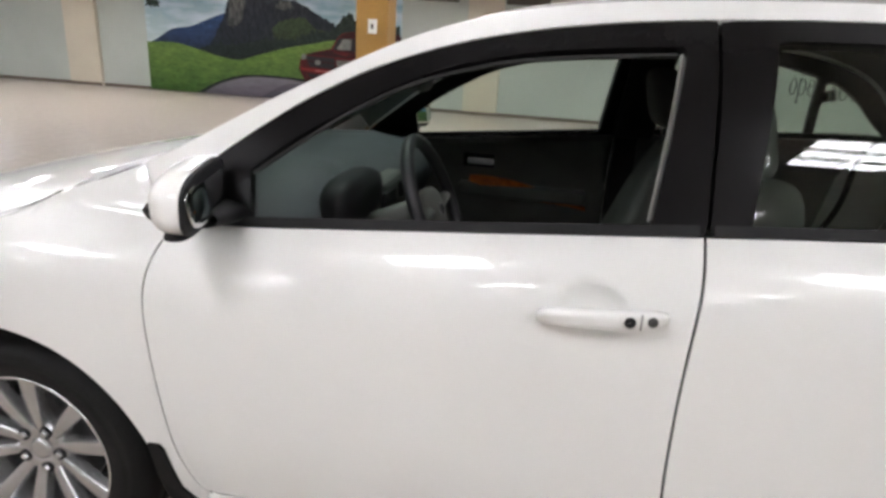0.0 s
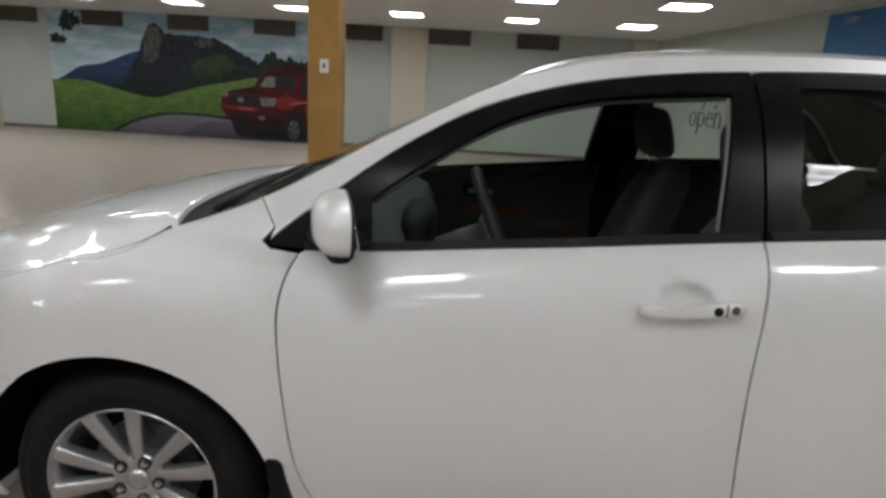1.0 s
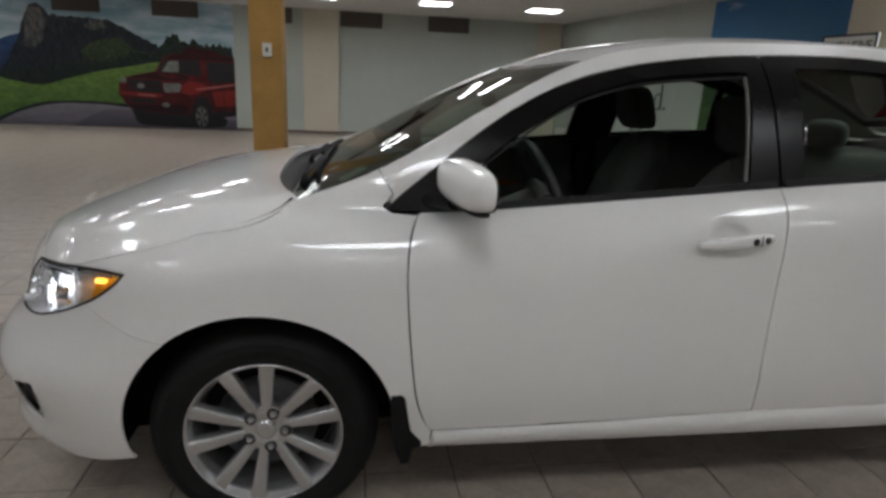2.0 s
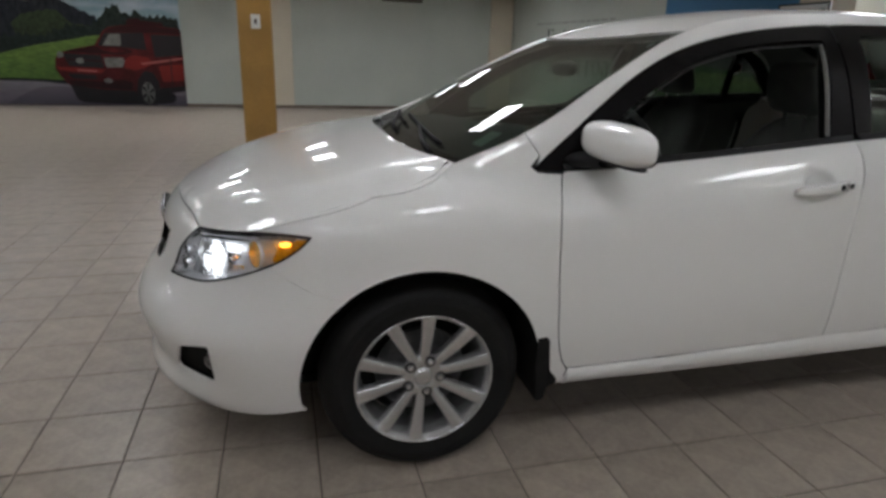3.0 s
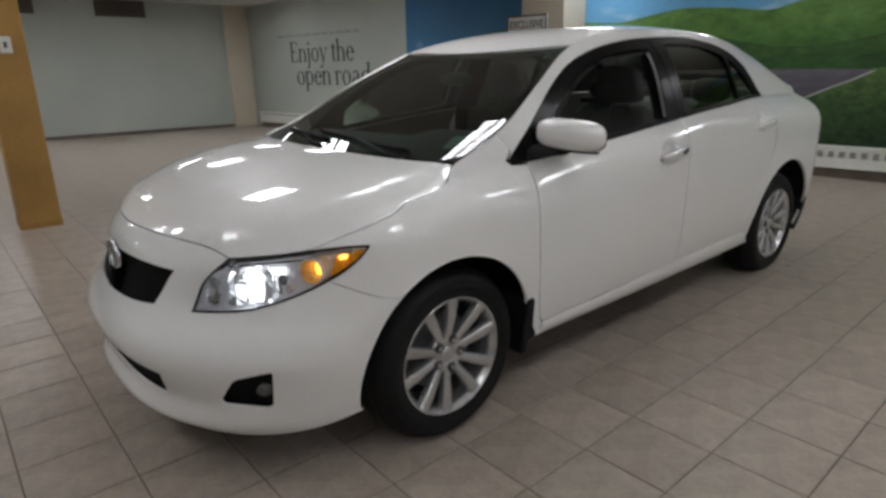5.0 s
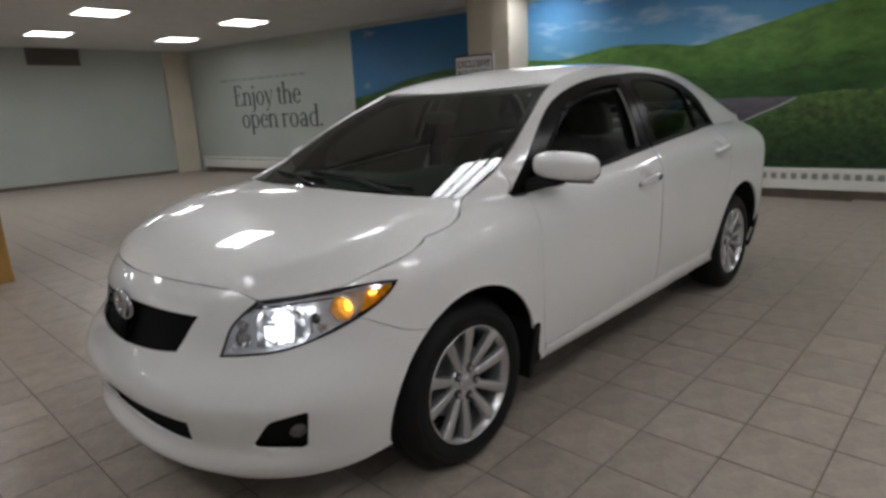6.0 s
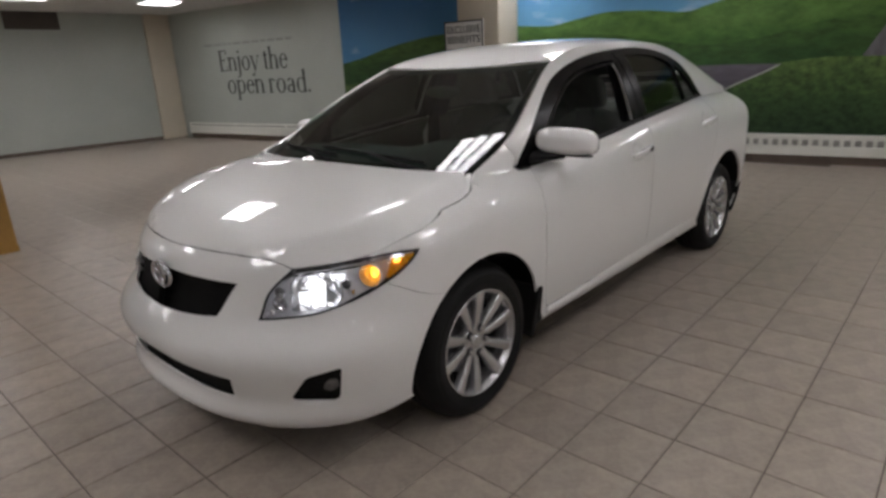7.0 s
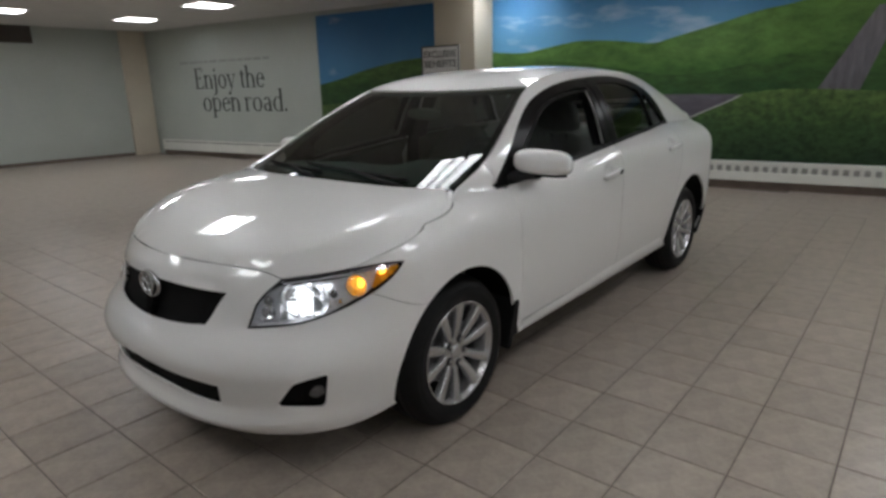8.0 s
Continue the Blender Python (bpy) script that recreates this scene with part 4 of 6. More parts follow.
def serif_letters(parent, text, xh, width, mat):
    """A line of serif letters, each one mesh with a little thickness, facing -y."""
    glyphs = serif_glyphs()
    scale = width / sum(glyphs[c][0] for c in text)
    at = 0.0
    for c in text:
        w, pieces = glyphs[c]
        if pieces:
            verts, faces = [], []
            for k, poly in enumerate(pieces):
                area = sum(a[0] * b[1] - b[0] * a[1] for a, b in zip(poly, poly[1:] + poly[:1]))
                poly = poly if area > 0 else poly[::-1]
                n, m, y = len(verts), len(poly), -0.0015 - 0.00002 * k
                verts += [(x * scale, y, z * xh) for x, z in poly] + [(x * scale, 0.0, z * xh) for x, z in poly]
                faces += [tuple(range(n, n + m))] + [(n + i, n + m + i, n + m + (i + 1) % m, n + (i + 1) % m) for i in range(m)]
            attach("letter", mesh_of("letter", verts, faces, mat, False), parent).location = (at * scale, 0, 0)
        at += w


def lettering():
    for text, s, z, width in (("Enjoy the", 1.81, 1.490, 2.39), ("open road.", 2.00, 0.980, 2.84)):
        t = thing("wall_lettering", "dark grey serif words painted on the pale wall", "lettering")
        t.matrix_basis = PRINT_B @ Matrix.Translation((s, -0.003, z))
        serif_letters(t, text, 0.305, width, INK)
    t = thing("small_lettering", "thin line of small grey wall lettering", "lettering")
    t.matrix_basis = PRINT_B
    x, rnd = 1.32, random.Random(2)
    while x < 4.35:
        w = 0.10 + 0.22 * rnd.random()
        part("word_bar", box((x, -0.004, 2.06), (min(x + w, 4.4), -0.001, 2.115)), PALE_INK, t)
        x += w + 0.06


lettering()


def heater(s0, s1, slotted):
    t = thing("baseboard_heater", "long white enamelled baseboard heater with slots along its top" if slotted else "plain white enamelled baseboard heater with a dark slit along its top", "heater")
    t.matrix_basis = WALL_B
    slit, rail_low, top = (0.216, 0.290, 0.345) if slotted else (0.283, 0.303, 0.335)
    part("body", box((s0, -0.09, 0.105), (s1, -0.026, slit - 0.001), 0.006), HEATER, t)
    part("back_plate", box((s0, -0.025, 0.105), (s1, -0.001, top), 0.003), HEATER, t)
    part("top_rail", box((s0, -0.088, rail_low), (s1, -0.026, top), 0.004), HEATER, t)
    part("recess", box((s0 + 0.01, -0.05, slit), (s1 - 0.01, -0.027, rail_low - 0.001)), SLOT if slotted else SHADOWGAP, t, "slot behind the fins, its shade in grey" if slotted else "dark slit")
    part("kick_gap", box((s0, -0.05, 0.0), (s1, -0.001, 0.104)), BROWN, t, "brown base below the heater")
    fin = None
    n = int((s1 - s0) / (0.105 if slotted else 1.55))
    for k in range(n + 1):
        x = s0 + 0.022 + (s1 - s0 - 0.044) * k / n
        if fin is None:
            fin = part("fin", box((-0.022, -0.086, slit - 0.0005), (0.022, -0.052, rail_low + 0.0005)), HEATER, t)
            fin.location = (x, 0, 0)
        else:
            attach("fin", fin.data, t).location = (x, 0, 0)


heater(0.30, 5.25, False)
heater(8.83, 18.6, True)


def sign_board():
    t = thing("sign_board", "white sign board with dark capital letters on a thin stand", "sign")
    t.matrix_basis = WALL_B @ Matrix.Translation((8.345, -0.71, 0))
    part("board", box((-0.325, -0.012, 1.32), (0.325, 0.012, 1.925), 0.004), WHITE, t)
    bm = bmesh.new()
    for lo, hi in (((-0.325, 1.903), (0.325, 1.925)), ((-0.325, 1.32), (0.325, 1.342)), ((-0.325, 1.342), (-0.303, 1.903)), ((0.303, 1.342), (0.325, 1.903))):
        box((lo[0], -0.018, lo[1]), (hi[0], -0.0125, hi[1]), bm=bm)
    part("border", bm, INK, t, "dark border")
    for text, z in (("EXCLUSIVE", 1.76), ("BENEFITS", 1.625)):
        letters_on(t, text, 0.137, 0.545, INK, 1.0, -0.0145, z, True)
    part("text_bar", box((-0.25, -0.0155, 1.52), (0.25, -0.0125, 1.547)), PALE_INK, t)
    part("text_bar", box((-0.22, -0.0155, 1.46), (0.22, -0.0125, 1.487)), PALE_INK, t)
    v, f = tube([(0, 0.014, 0.02), (0, 0.014, 1.5)], 0.012)
    attach("pole", mesh_of("pole", v, f, CHROME), t)
    part("foot", box((-0.2, -0.15, 0.0), (0.2, 0.15, 0.02), 0.006), INK, t)


sign_board()


# ---- the car ----
def near(u, z):
    x, y, z = skin(u, z)
    return x, -y, z


hood_c = smooth_curve([(-0.80, 0.735), (-0.742, 0.765), (-0.68, 0.795), (-0.60, 0.826), (-0.42, 0.882), (-0.25, 0.917), (-0.10, 0.938), (0.0, 0.946), (0.1, 0.950)], 0.03)
roof_c = smooth_curve([(0.70, 1.250), (0.82, 1.309), (0.90, 1.347), (1.0, 1.386), (1.3, 1.432), (1.7, 1.448), (2.05, 1.443), (2.3, 1.415), (2.55, 1.33), (2.8, 1.225), (2.98, 1.14), (3.12, 1.10), (3.46, 1.075), (3.55, 1.06)], 0.04)
screen_c = lambda x: 0.910 + 0.56 * (x - 0.04) - 0.07 * (x - 0.04) ** 2

LAMP = [(-0.884, 0.576), (-0.852, 0.655), (-0.782, 0.732), (-0.645, 0.748), (-0.554, 0.760), (-0.45, 0.767), (-0.362, 0.766), (-0.385, 0.735), (-0.44, 0.693), (-0.53, 0.649), (-0.635, 0.612), (-0.72, 0.592)]
LAMP_TOP = spline(LAMP[2:7], 0.015)       # inner corner to the rear tip
LAMP_LOW = spline(LAMP[6:12] + LAMP[0:1], 0.015)
LAMP_IN = spline(LAMP[0:3], 0.015)
LAMP_LOOP = clean(LAMP_IN[:-1] + LAMP_TOP[:-1] + LAMP_LOW[:-1])
HOOD_SEAM = spline([(-0.554, 0.760), (-0.446, 0.797), (-0.289, 0.831), (-0.15, 0.856), (-0.06, 0.873), (0.005, 0.892), (0.048, 0.911), (0.080, 0.934)], 0.02)
NOSE_MID = XS - NOSE_U
HOOD_FRONT = spline([(NOSE_MID, 0.763), (-1.18, 0.763), (-1.03, 0.762), (-0.90, 0.757), (-0.83, 0.747), (-0.782, 0.732)], 0.02)
DOOR_F = spline([(0.455, 0.303), (0.432, 0.336), (0.405, 0.423), (0.385, 0.58), (0.375, 0.70), (0.372, 0.80), (0.382, 0.87), (0.400, 0.913)], 0.02)
DOOR_M = spline([(1.425, 0.333), (1.418, 0.40), (1.402, 0.55), (1.396, 0.71), (1.398, 0.84), (1.403, 0.93), (1.405, 1.008)], 0.02)
DOOR_B = spline([(2.13, 0.345), (2.16, 0.45), (2.215, 0.585), (2.28, 0.68), (2.32, 0.78), (2.335, 0.90), (2.33, 1.062)], 0.02)
SILL_TOP = spline([(0.455, 0.303), (0.94, 0.315), (1.425, 0.333), (2.13, 0.345)], 0.02)
BLACK_TOP = spline([(0.318, 0.925), (0.375, 0.975), (0.439, 1.026), (0.533, 1.099), (0.658, 1.183), (0.802, 1.255), (0.974, 1.309), (1.173, 1.344), (1.40, 1.364), (1.70, 1.374), (1.90, 1.362), (2.06, 1.335), (2.20, 1.283), (2.30, 1.205), (2.38, 1.115), (2.43, 1.068)], 0.02)


def arc(cx, cz, r, a0, a1, step=0.02):
    n = int(abs(a1 - a0) * r / step) + 2
    return [(cx + r * math.cos(a0 + (a1 - a0) * k / n), cz + r * math.sin(a0 + (a1 - a0) * k / n)) for k in range(n + 1)]


def front_arch(a0, a1):
    """The front wheel opening, a little wider towards the nose."""
    pts = arc(0.0, 0.312, 1.0, radians(a0), radians(a1), 0.055)
    out = []
    for x, z in pts:
        k = min(max((math.degrees(math.atan2(z - 0.312, x)) % 360 - 70) / 60, 0), 1)
        r = 0.352 + 0.010 * k * k * (3 - 2 * k)
        out.append((r * x, 0.312 + r * (z - 0.312)))
    return out


def belt(x0, x1, step=0.02, up=0.0):
    n = max(1, int(abs(x1 - x0) / step))
    return [(x0 + (x1 - x0) * k / n, float(belt_z(x0 + (x1 - x0) * k / n)) + up) for k in range(n + 1)]


def rail(x0, x1, step=0.02, down=0.0):
    n = max(1, int(abs(x1 - x0) / step))
    return [(x0 + (x1 - x0) * k / n, float(rail_z(x0 + (x1 - x0) * k / n)) - down) for k in range(n + 1)]


def onto_nose(pts):
    """Points given by x and z, with x turned into u where the body bends round the nose."""
    return [(float(u_of_x(x, z)) if x < XS else x, z) for x, z in pts]

car = thing("car", "white four-door sedan with silver alloy wheels, headlights lit", "car")


def panel(name, poly, mat=PAINT, fn=near, step=0.025, gap=0.0018, thick=0.012, both=True, label="", parent=car, holes=(), slab=False, lift=0.0, centre=MID):
    """A body panel on the near side and its twin on the far side."""
    p = shrink(clean(poly), gap) if gap else poly
    made = []
    for mirror in ((False, True) if both else (False,)):
        v, f = patch(p, fn, step, thick, slab, holes, mirror, lift, centre)
        made.append(attach(name, mesh_of(name, v, f, mat), parent, label))
    return made


def strip_along(name, pts, width, mat, lift=0.004, both=True, label=""):
    """A narrow moulding on the body along a line."""
    p = np.array(pts)
    t = np.gradient(p, axis=0)
    t /= np.maximum(np.linalg.norm(t, axis=1), 1e-9)[:, None]
    n = np.stack([-t[:, 1], t[:, 0]], 1) * width / 2
    poly = [tuple(q) for q in p + n] + [tuple(q) for q in (p - n)[::-1]]
    return panel(name, poly, mat, step=max(width, 0.012), gap=0, thick=lift + 0.004, both=both, lift=lift, label=label)


def joint_strip(name, pts, parent=car):
    """A black strip deep in a joint between panels, for its rubber seal and shade."""
    for ob in strip_along(name, pts, 0.022, RUBBER, -0.013, label="black strip in the joint, its seal and shade in one"):
        ob.parent = parent


# nose: the bumper cover with its openings
BUMPER_LOW = spline([(float(u_of_x(-0.343, 0.233)), 0.233), (-0.41, 0.208), (-0.554, 0.195), (-0.70, 0.192), (-0.95, 0.188), (NOSE_MID, 0.186)], 0.025)
SEAM0 = min(LAMP_LOW, key=lambda q: abs(q[0] + 0.475))
SEAM_BF = spline([SEAM0, (-0.43, 0.657), (-0.37, 0.633), (-0.31, 0.611), (float(u_of_x(-0.2294, 0.592)), 0.592)], 0.02)
lamp_low_part = [q for q in LAMP_LOW if q[0] <= SEAM0[0] + 1e-6]
arch_front = onto_nose([q for q in front_arch(193, 100) if q[1] < 0.588])
GRILLE = clean(spline([(NOSE_MID, 0.692), (-1.18, 0.688), (-1.05, 0.684), (-0.955, 0.682)], 0.02)[:-1] + spline([(-0.955, 0.682), (-1.0, 0.625), (-1.04, 0.572)], 0.02)[:-1] + spline([(-1.04, 0.572), (-1.12, 0.563), (-1.22, 0.556), (NOSE_MID, 0.552)], 0.02))
LOWGR = clean(spline([(NOSE_MID, 0.410), (-1.18, 0.403), (-1.08, 0.398), (-0.970, 0.390)], 0.02)[:-1] + line((-0.970, 0.390), (-0.992, 0.309))[:-1] + spline([(-0.992, 0.309), (-1.1, 0.315), (-1.2, 0.323), (NOSE_MID, 0.327)], 0.02))
FOG = rounded([(-0.770, 0.322), (-0.69, 0.413), (-0.566, 0.437), (-0.592, 0.306)], 0.018)
left_edge = line((NOSE_MID, 0.186), (NOSE_MID, 0.327))[:-1] + LOWGR[::-1][:-1] + line((NOSE_MID, 0.410), (NOSE_MID, 0.552))[:-1] + GRILLE[::-1][:-1] + line((NOSE_MID, 0.692), (NOSE_MID, 0.763))[:-1]
bumper = left_edge + HOOD_FRONT[:-1] + LAMP_IN[::-1][:-1] + lamp_low_part[::-1][:-1] + SEAM_BF + arch_front[::-1][:-1] + BUMPER_LOW[:-1]
panel("front_bumper_cover", bumper, step=0.02, gap=0.0, thick=0.007, holes=[FOG])


def inset(name, poly, depth, mat, both=True, step=0.02, label="", slab=False, parent=car, grow=0.01):
    return panel(name, shrink(clean(poly), -grow), mat, step=step, gap=0, thick=0.004, both=both, label=label, lift=-depth, slab=slab, parent=parent)


inset("grille", GRILLE, 0.020, UNDER, label="black front grille")
inset("lower_grille", LOWGR, 0.016, UNDER, label="black lower air intake")
for z in (0.575, 0.602, 0.629, 0.656):
    u1 = -0.955
    inset("grille_bar", [(NOSE_MID, z), (u1, z), (u1, z + 0.010), (NOSE_MID, z + 0.010)], 0.012, UNDER, grow=0)
for z in (0.336, 0.363):
    inset("intake_bar", [(NOSE_MID, z), (-0.97, z), (-0.97, z + 0.007), (NOSE_MID, z + 0.007)], 0.010, UNDER, grow=0)

# fog lamps
for fo, sgn in zip(inset("fog_lamp", FOG, 0.022, UNDER, label="black fog lamp recess"), (-1, 1)):
    fx, fy, fz = near(-0.640, 0.370)
    v, f = turned([(0.001, -0.012), (0.02, -0.010), (0.034, -0.002), (0.038, 0.008), (0.040, 0.03)], 24)
    m = Matrix.Translation((fx + 0.030, sgn * abs(fy) - sgn * 0.018, fz)) @ Matrix.Rotation(radians(-62 * -sgn), 4, "Z")
    if sgn > 0:
        m = m @ Matrix.Rotation(math.pi, 4, "Z")
    attach("fog_lens", mesh_of("fog_lens", v, f, FOG_GLASS), fo, "round clear fog light", m)


# emblem: a plain chrome oval with bars
def oval_ring(rx, rz, w, depth, n=40):
    vs, fs = [], []
    for k in range(n):
        t = 2 * math.pi * k / n
        c, s = math.cos(t), math.sin(t)
        for off, d in ((w, 0), (w * 0.5, -depth), (-w * 0.5, -depth), (-w, 0)):
            vs.append((d, (rx + off) * c, (rz + off) * s))
    for k in range(n):
        for j in range(3):
            a, b = k * 4 + j, ((k + 1) % n) * 4 + j
            fs.append((a, b, b + 1, a + 1))
    return vs, fs


ev, ef = oval_ring(0.068, 0.045, 0.0055, 0.010)
e2 = oval_ring(0.019, 0.037, 0.0042, 0.009)
e3 = ([(x, y, z + 0.016) for x, y, z in oval_ring(0.048, 0.018, 0.0045, 0.009)[0]], e2[1])
em = attach("emblem", mesh_of("emblem", *merge((ev, ef), e2, e3), DARK_CHROME), car, "oval chrome emblem")
em.location = (-0.803, 0, 0.664)
v, f = turned([(0.001, 0), (1.0, 0)], 32)
v = [(0.004, x * 0.071, z * 0.048) for x, _, z in v]
attach("emblem_back", mesh_of("emblem_back", v, f, GLOSS_BLACK), em).location = (0, 0, 0)

# hood
def hood_half(x):
    return np.interp(x, HOOD_BX, HOOD_BY), np.interp(x, HOOD_BX, HOOD_BZ)


hb = [near(np.array([u]), np.array([z])) for u, z in HOOD_FRONT[:-1] + LAMP_TOP[:int(len(LAMP_TOP) * 0.52)] + HOOD_SEAM[1:]]
hb = np.array([[float(c[0]) for c in q] for q in hb])
order = np.argsort(hb[:, 0])
HOOD_BX, HOOD_BY, HOOD_BZ = hb[order, 0], -hb[order, 1], hb[order, 2]


def hood_fn(x, y):
    by, bz = hood_half(x)
    r = np.clip(np.abs(y) / np.maximum(by, 0.02), 0, 1)
    zc = np.maximum(hood_c(x), bz)
    q = np.clip((r - 0.86) / 0.12, 0, 1)
    fall = 0.22 * r**2 + 0.35 * r**8 + 0.43 * q * q * (3 - 2 * q)  # a crease near each edge, hollow outside it
    return x, y, zc - (zc - bz) * fall


HOOD_REAR = lambda y: -0.005 + 0.110 * (abs(y) / 0.708) ** 3.2
outer = [(q[0], q[1]) for q in hb]                       # near side, nose to cowl, y < 0
rear = [(HOOD_REAR(y), y) for y in np.linspace(-0.70, 0.70, 60)]
hood_poly = clean(outer + rear + [(a, -b) for a, b in outer[::-1]], 0.004)
HOOD_IN = np.array((0.0, 0.0, 0.2))
for seam in (HOOD_SEAM, HOOD_FRONT):
    joint_strip("hood_joint_strip", seam)
panel("hood", hood_poly, fn=hood_fn, step=0.028, gap=0.0032, thick=0.014, both=False, centre=HOOD_IN)

# front fenders
fender = (HOOD_SEAM + rail(0.10, 0.30)[0:] + [(0.338, 0.962), (0.312, 0.93), (0.33, 0.916)] + DOOR_F[::-1] + [(0.452, 0.245)]
          + line((0.428, 0.242), (0.378, 0.325)) + line((0.374, 0.335), (0.352, 0.40)) + onto_nose([q for q in front_arch(16, 150) if q[0] > -0.1 or q[1] > 0.594]))
fender = [q for q in fender] + [q for q in SEAM_BF[::-1]] + [q for q in LAMP_LOW[::-1] if q[0] > SEAM0[0] + 1e-6] + [q for q in LAMP_TOP[::-1] if q[0] > -0.55][1:]
panel("front_fender", fender, step=0.02, label="white front fender")

# doors
front_door = DOOR_F + belt(0.41, 1.395)[0:] + DOOR_M[::-1] + [q for q in SILL_TOP[::-1] if 0.47 < q[0] < 1.41]
rear_door = DOOR_M + belt(1.415, 2.32) + DOOR_B[::-1] + [q for q in SILL_TOP[::-1] if 1.44 < q[0] < 2.12]

def dented(u, z):
    """The side with a shallow scoop behind each door handle."""
    x, y, zz = near(u, z)
    for hx, hz in ((1.236, 0.879), (2.178, 0.942)):
        r = ((x - hx) / 0.056) ** 2 + ((zz - hz) / 0.042) ** 2
        y = y + 0.026 * np.clip(1 - r, 0, 1) ** 0.8
    return x, y, zz


front_doors = panel("front_door", front_door, fn=dented, step=0.0125, gap=0.0026, label="white front door with its window wound down")
rear_doors = panel("rear_door", rear_door, fn=dented, step=0.0125, gap=0.0026, label="white rear door with tinted window")

# sills
sill = [q for q in SILL_TOP] + line((2.13, 0.345), (2.232, 0.268)) + spline([(2.235, 0.262), (1.69, 0.250), (0.96, 0.240), (0.448, 0.236)], 0.03)
for seam in (DOOR_F, DOOR_M, DOOR_B, SILL_TOP):
    joint_strip("door_joint_strip", seam)
def sill_fn(u, z):
    """The rocker swells out below the doors and turns under."""
    x, y, zz = near(u, z)
    k = np.clip((zz - 0.238) / (np.interp(x, [0.45, 2.13], [0.303, 0.345]) - 0.238), 0, 1)
    return x, y - 0.013 * np.sin(np.pi * k) ** 0.6, zz


panel("sill", sill, fn=sill_fn, step=0.011, gap=0.0008, thick=0.02, label="white rocker sill", lift=-0.002)

# rear quarter and tail
TAIL_MID = XT + TAIL_U
arch_rear = arc(2.598, 0.320, 0.379, radians(188), radians(-8))
quarter = (DOOR_B + belt(2.345, 3.3) + line((3.3, float(belt_z(3.3))), (TAIL_MID, 1.076), 0.03)
           + line((TAIL_MID, 1.076), (TAIL_MID, 0.22), 0.03) + line((TAIL_MID, 0.22), (2.99, 0.235), 0.03) + arch_rear[::-1])
TAIL_LAMP = rounded([(3.10, 0.76), (3.12, 0.95), (3.45, 0.97), (3.62, 0.80), (3.5, 0.74)], 0.03)
panel("rear_quarter", quarter, step=0.03, label="white rear quarter panel and bumper", holes=[TAIL_LAMP])
panel("tail_lamp", TAIL_LAMP, RED_LENS, step=0.03, label="red tail lamp", slab=True)

# pillars and roof rails, above the belt
upper = rail(0.30, 3.28) + belt(3.28, 2.44) + BLACK_TOP[::-1][:-1] + [(0.338, 0.962)]
panel("pillar_and_rail", upper, step=0.02, gap=0.0008, label="white windscreen pillar, roof rail and rear pillar")

# roof, rear window, boot lid
def deck_y(x):
    """Half the top's width, drawn in round the tail."""
    g = np.clip((np.asarray(x, float) - XT) / (tail_x(1.07) - XT), 0, 0.97)
    return rail_y(x) * (1 - g**TAIL_N) ** (1 / TAIL_N)


def top_fn(x, y):
    yr, zr = deck_y(x), rail_z(x)
    r = np.clip(np.abs(y) / yr, 0, 1)
    zc = np.maximum(roof_c(x), zr)
    return x, y, zc - (zc - zr) * (0.55 * r**2 + 0.45 * r**5)


def across(x0, x1, front, back):
    """An outline over the top between two x, bowed at its ends."""
    ys = np.linspace(-1, 1, 50)
    a = [(x0 + front * (1 - s * s), s * float(deck_y(x0 + front * (1 - s * s)))) for s in ys]
    b = [(x1 + back * (1 - s * s), s * float(deck_y(x1 + back * (1 - s * s)))) for s in ys]
    e = [(x, float(deck_y(x))) for x in np.linspace(x0, x1, int((x1 - x0) / 0.025))[1:-1]]
    return a + e + b[::-1] + [(x, -y) for x, y in e[::-1]]


ROOF_IN = np.array((1.6, 0.0, 0.4))
panel("roof", across(0.885, 2.26, -0.062, 0.05), fn=top_fn, step=0.035, gap=0.0008, both=False, centre=ROOF_IN)
panel("rear_window", across(2.26, 2.93, 0.05, 0.05), TINTED, fn=top_fn, step=0.05, gap=0.002, thick=0.004, both=False, centre=ROOF_IN, label="tinted rear window")
rim = across(2.26, 2.93, 0.05, 0.05)
panel("rear_window_border", rim, BLACK, fn=top_fn, step=0.06, gap=0.003, thick=0.002, both=False, holes=[[(2.595 + (x - 2.595) * 0.80, y * 0.90) for x, y in rim]], lift=-0.008, centre=ROOF_IN, label="black printed border of the rear window")
panel("boot_lid", across(2.93, 3.34, 0.05, 0.06), fn=top_fn, step=0.04, gap=0.002, both=False, centre=np.array((3.2, 0, 0.2)))


# windscreen
def screen_fn(v, t):
    """v: -1 to 1 across, t: 0 to 1 up."""
    xe = 0.115 + (0.885 - 0.115) * t
    ye, ze = rail_y(xe) - 0.012, 1.185 + 0.5175 * (xe - 0.6) - 0.1416 * (xe - 0.6) ** 2
    xm = 0.04 + (0.825 - 0.04) * t
    zm = screen_c(xm)
    a = np.abs(v)
    return xm + (xe - xm) * a**3.7, v * ye, zm + (ze - zm) * a**3.7


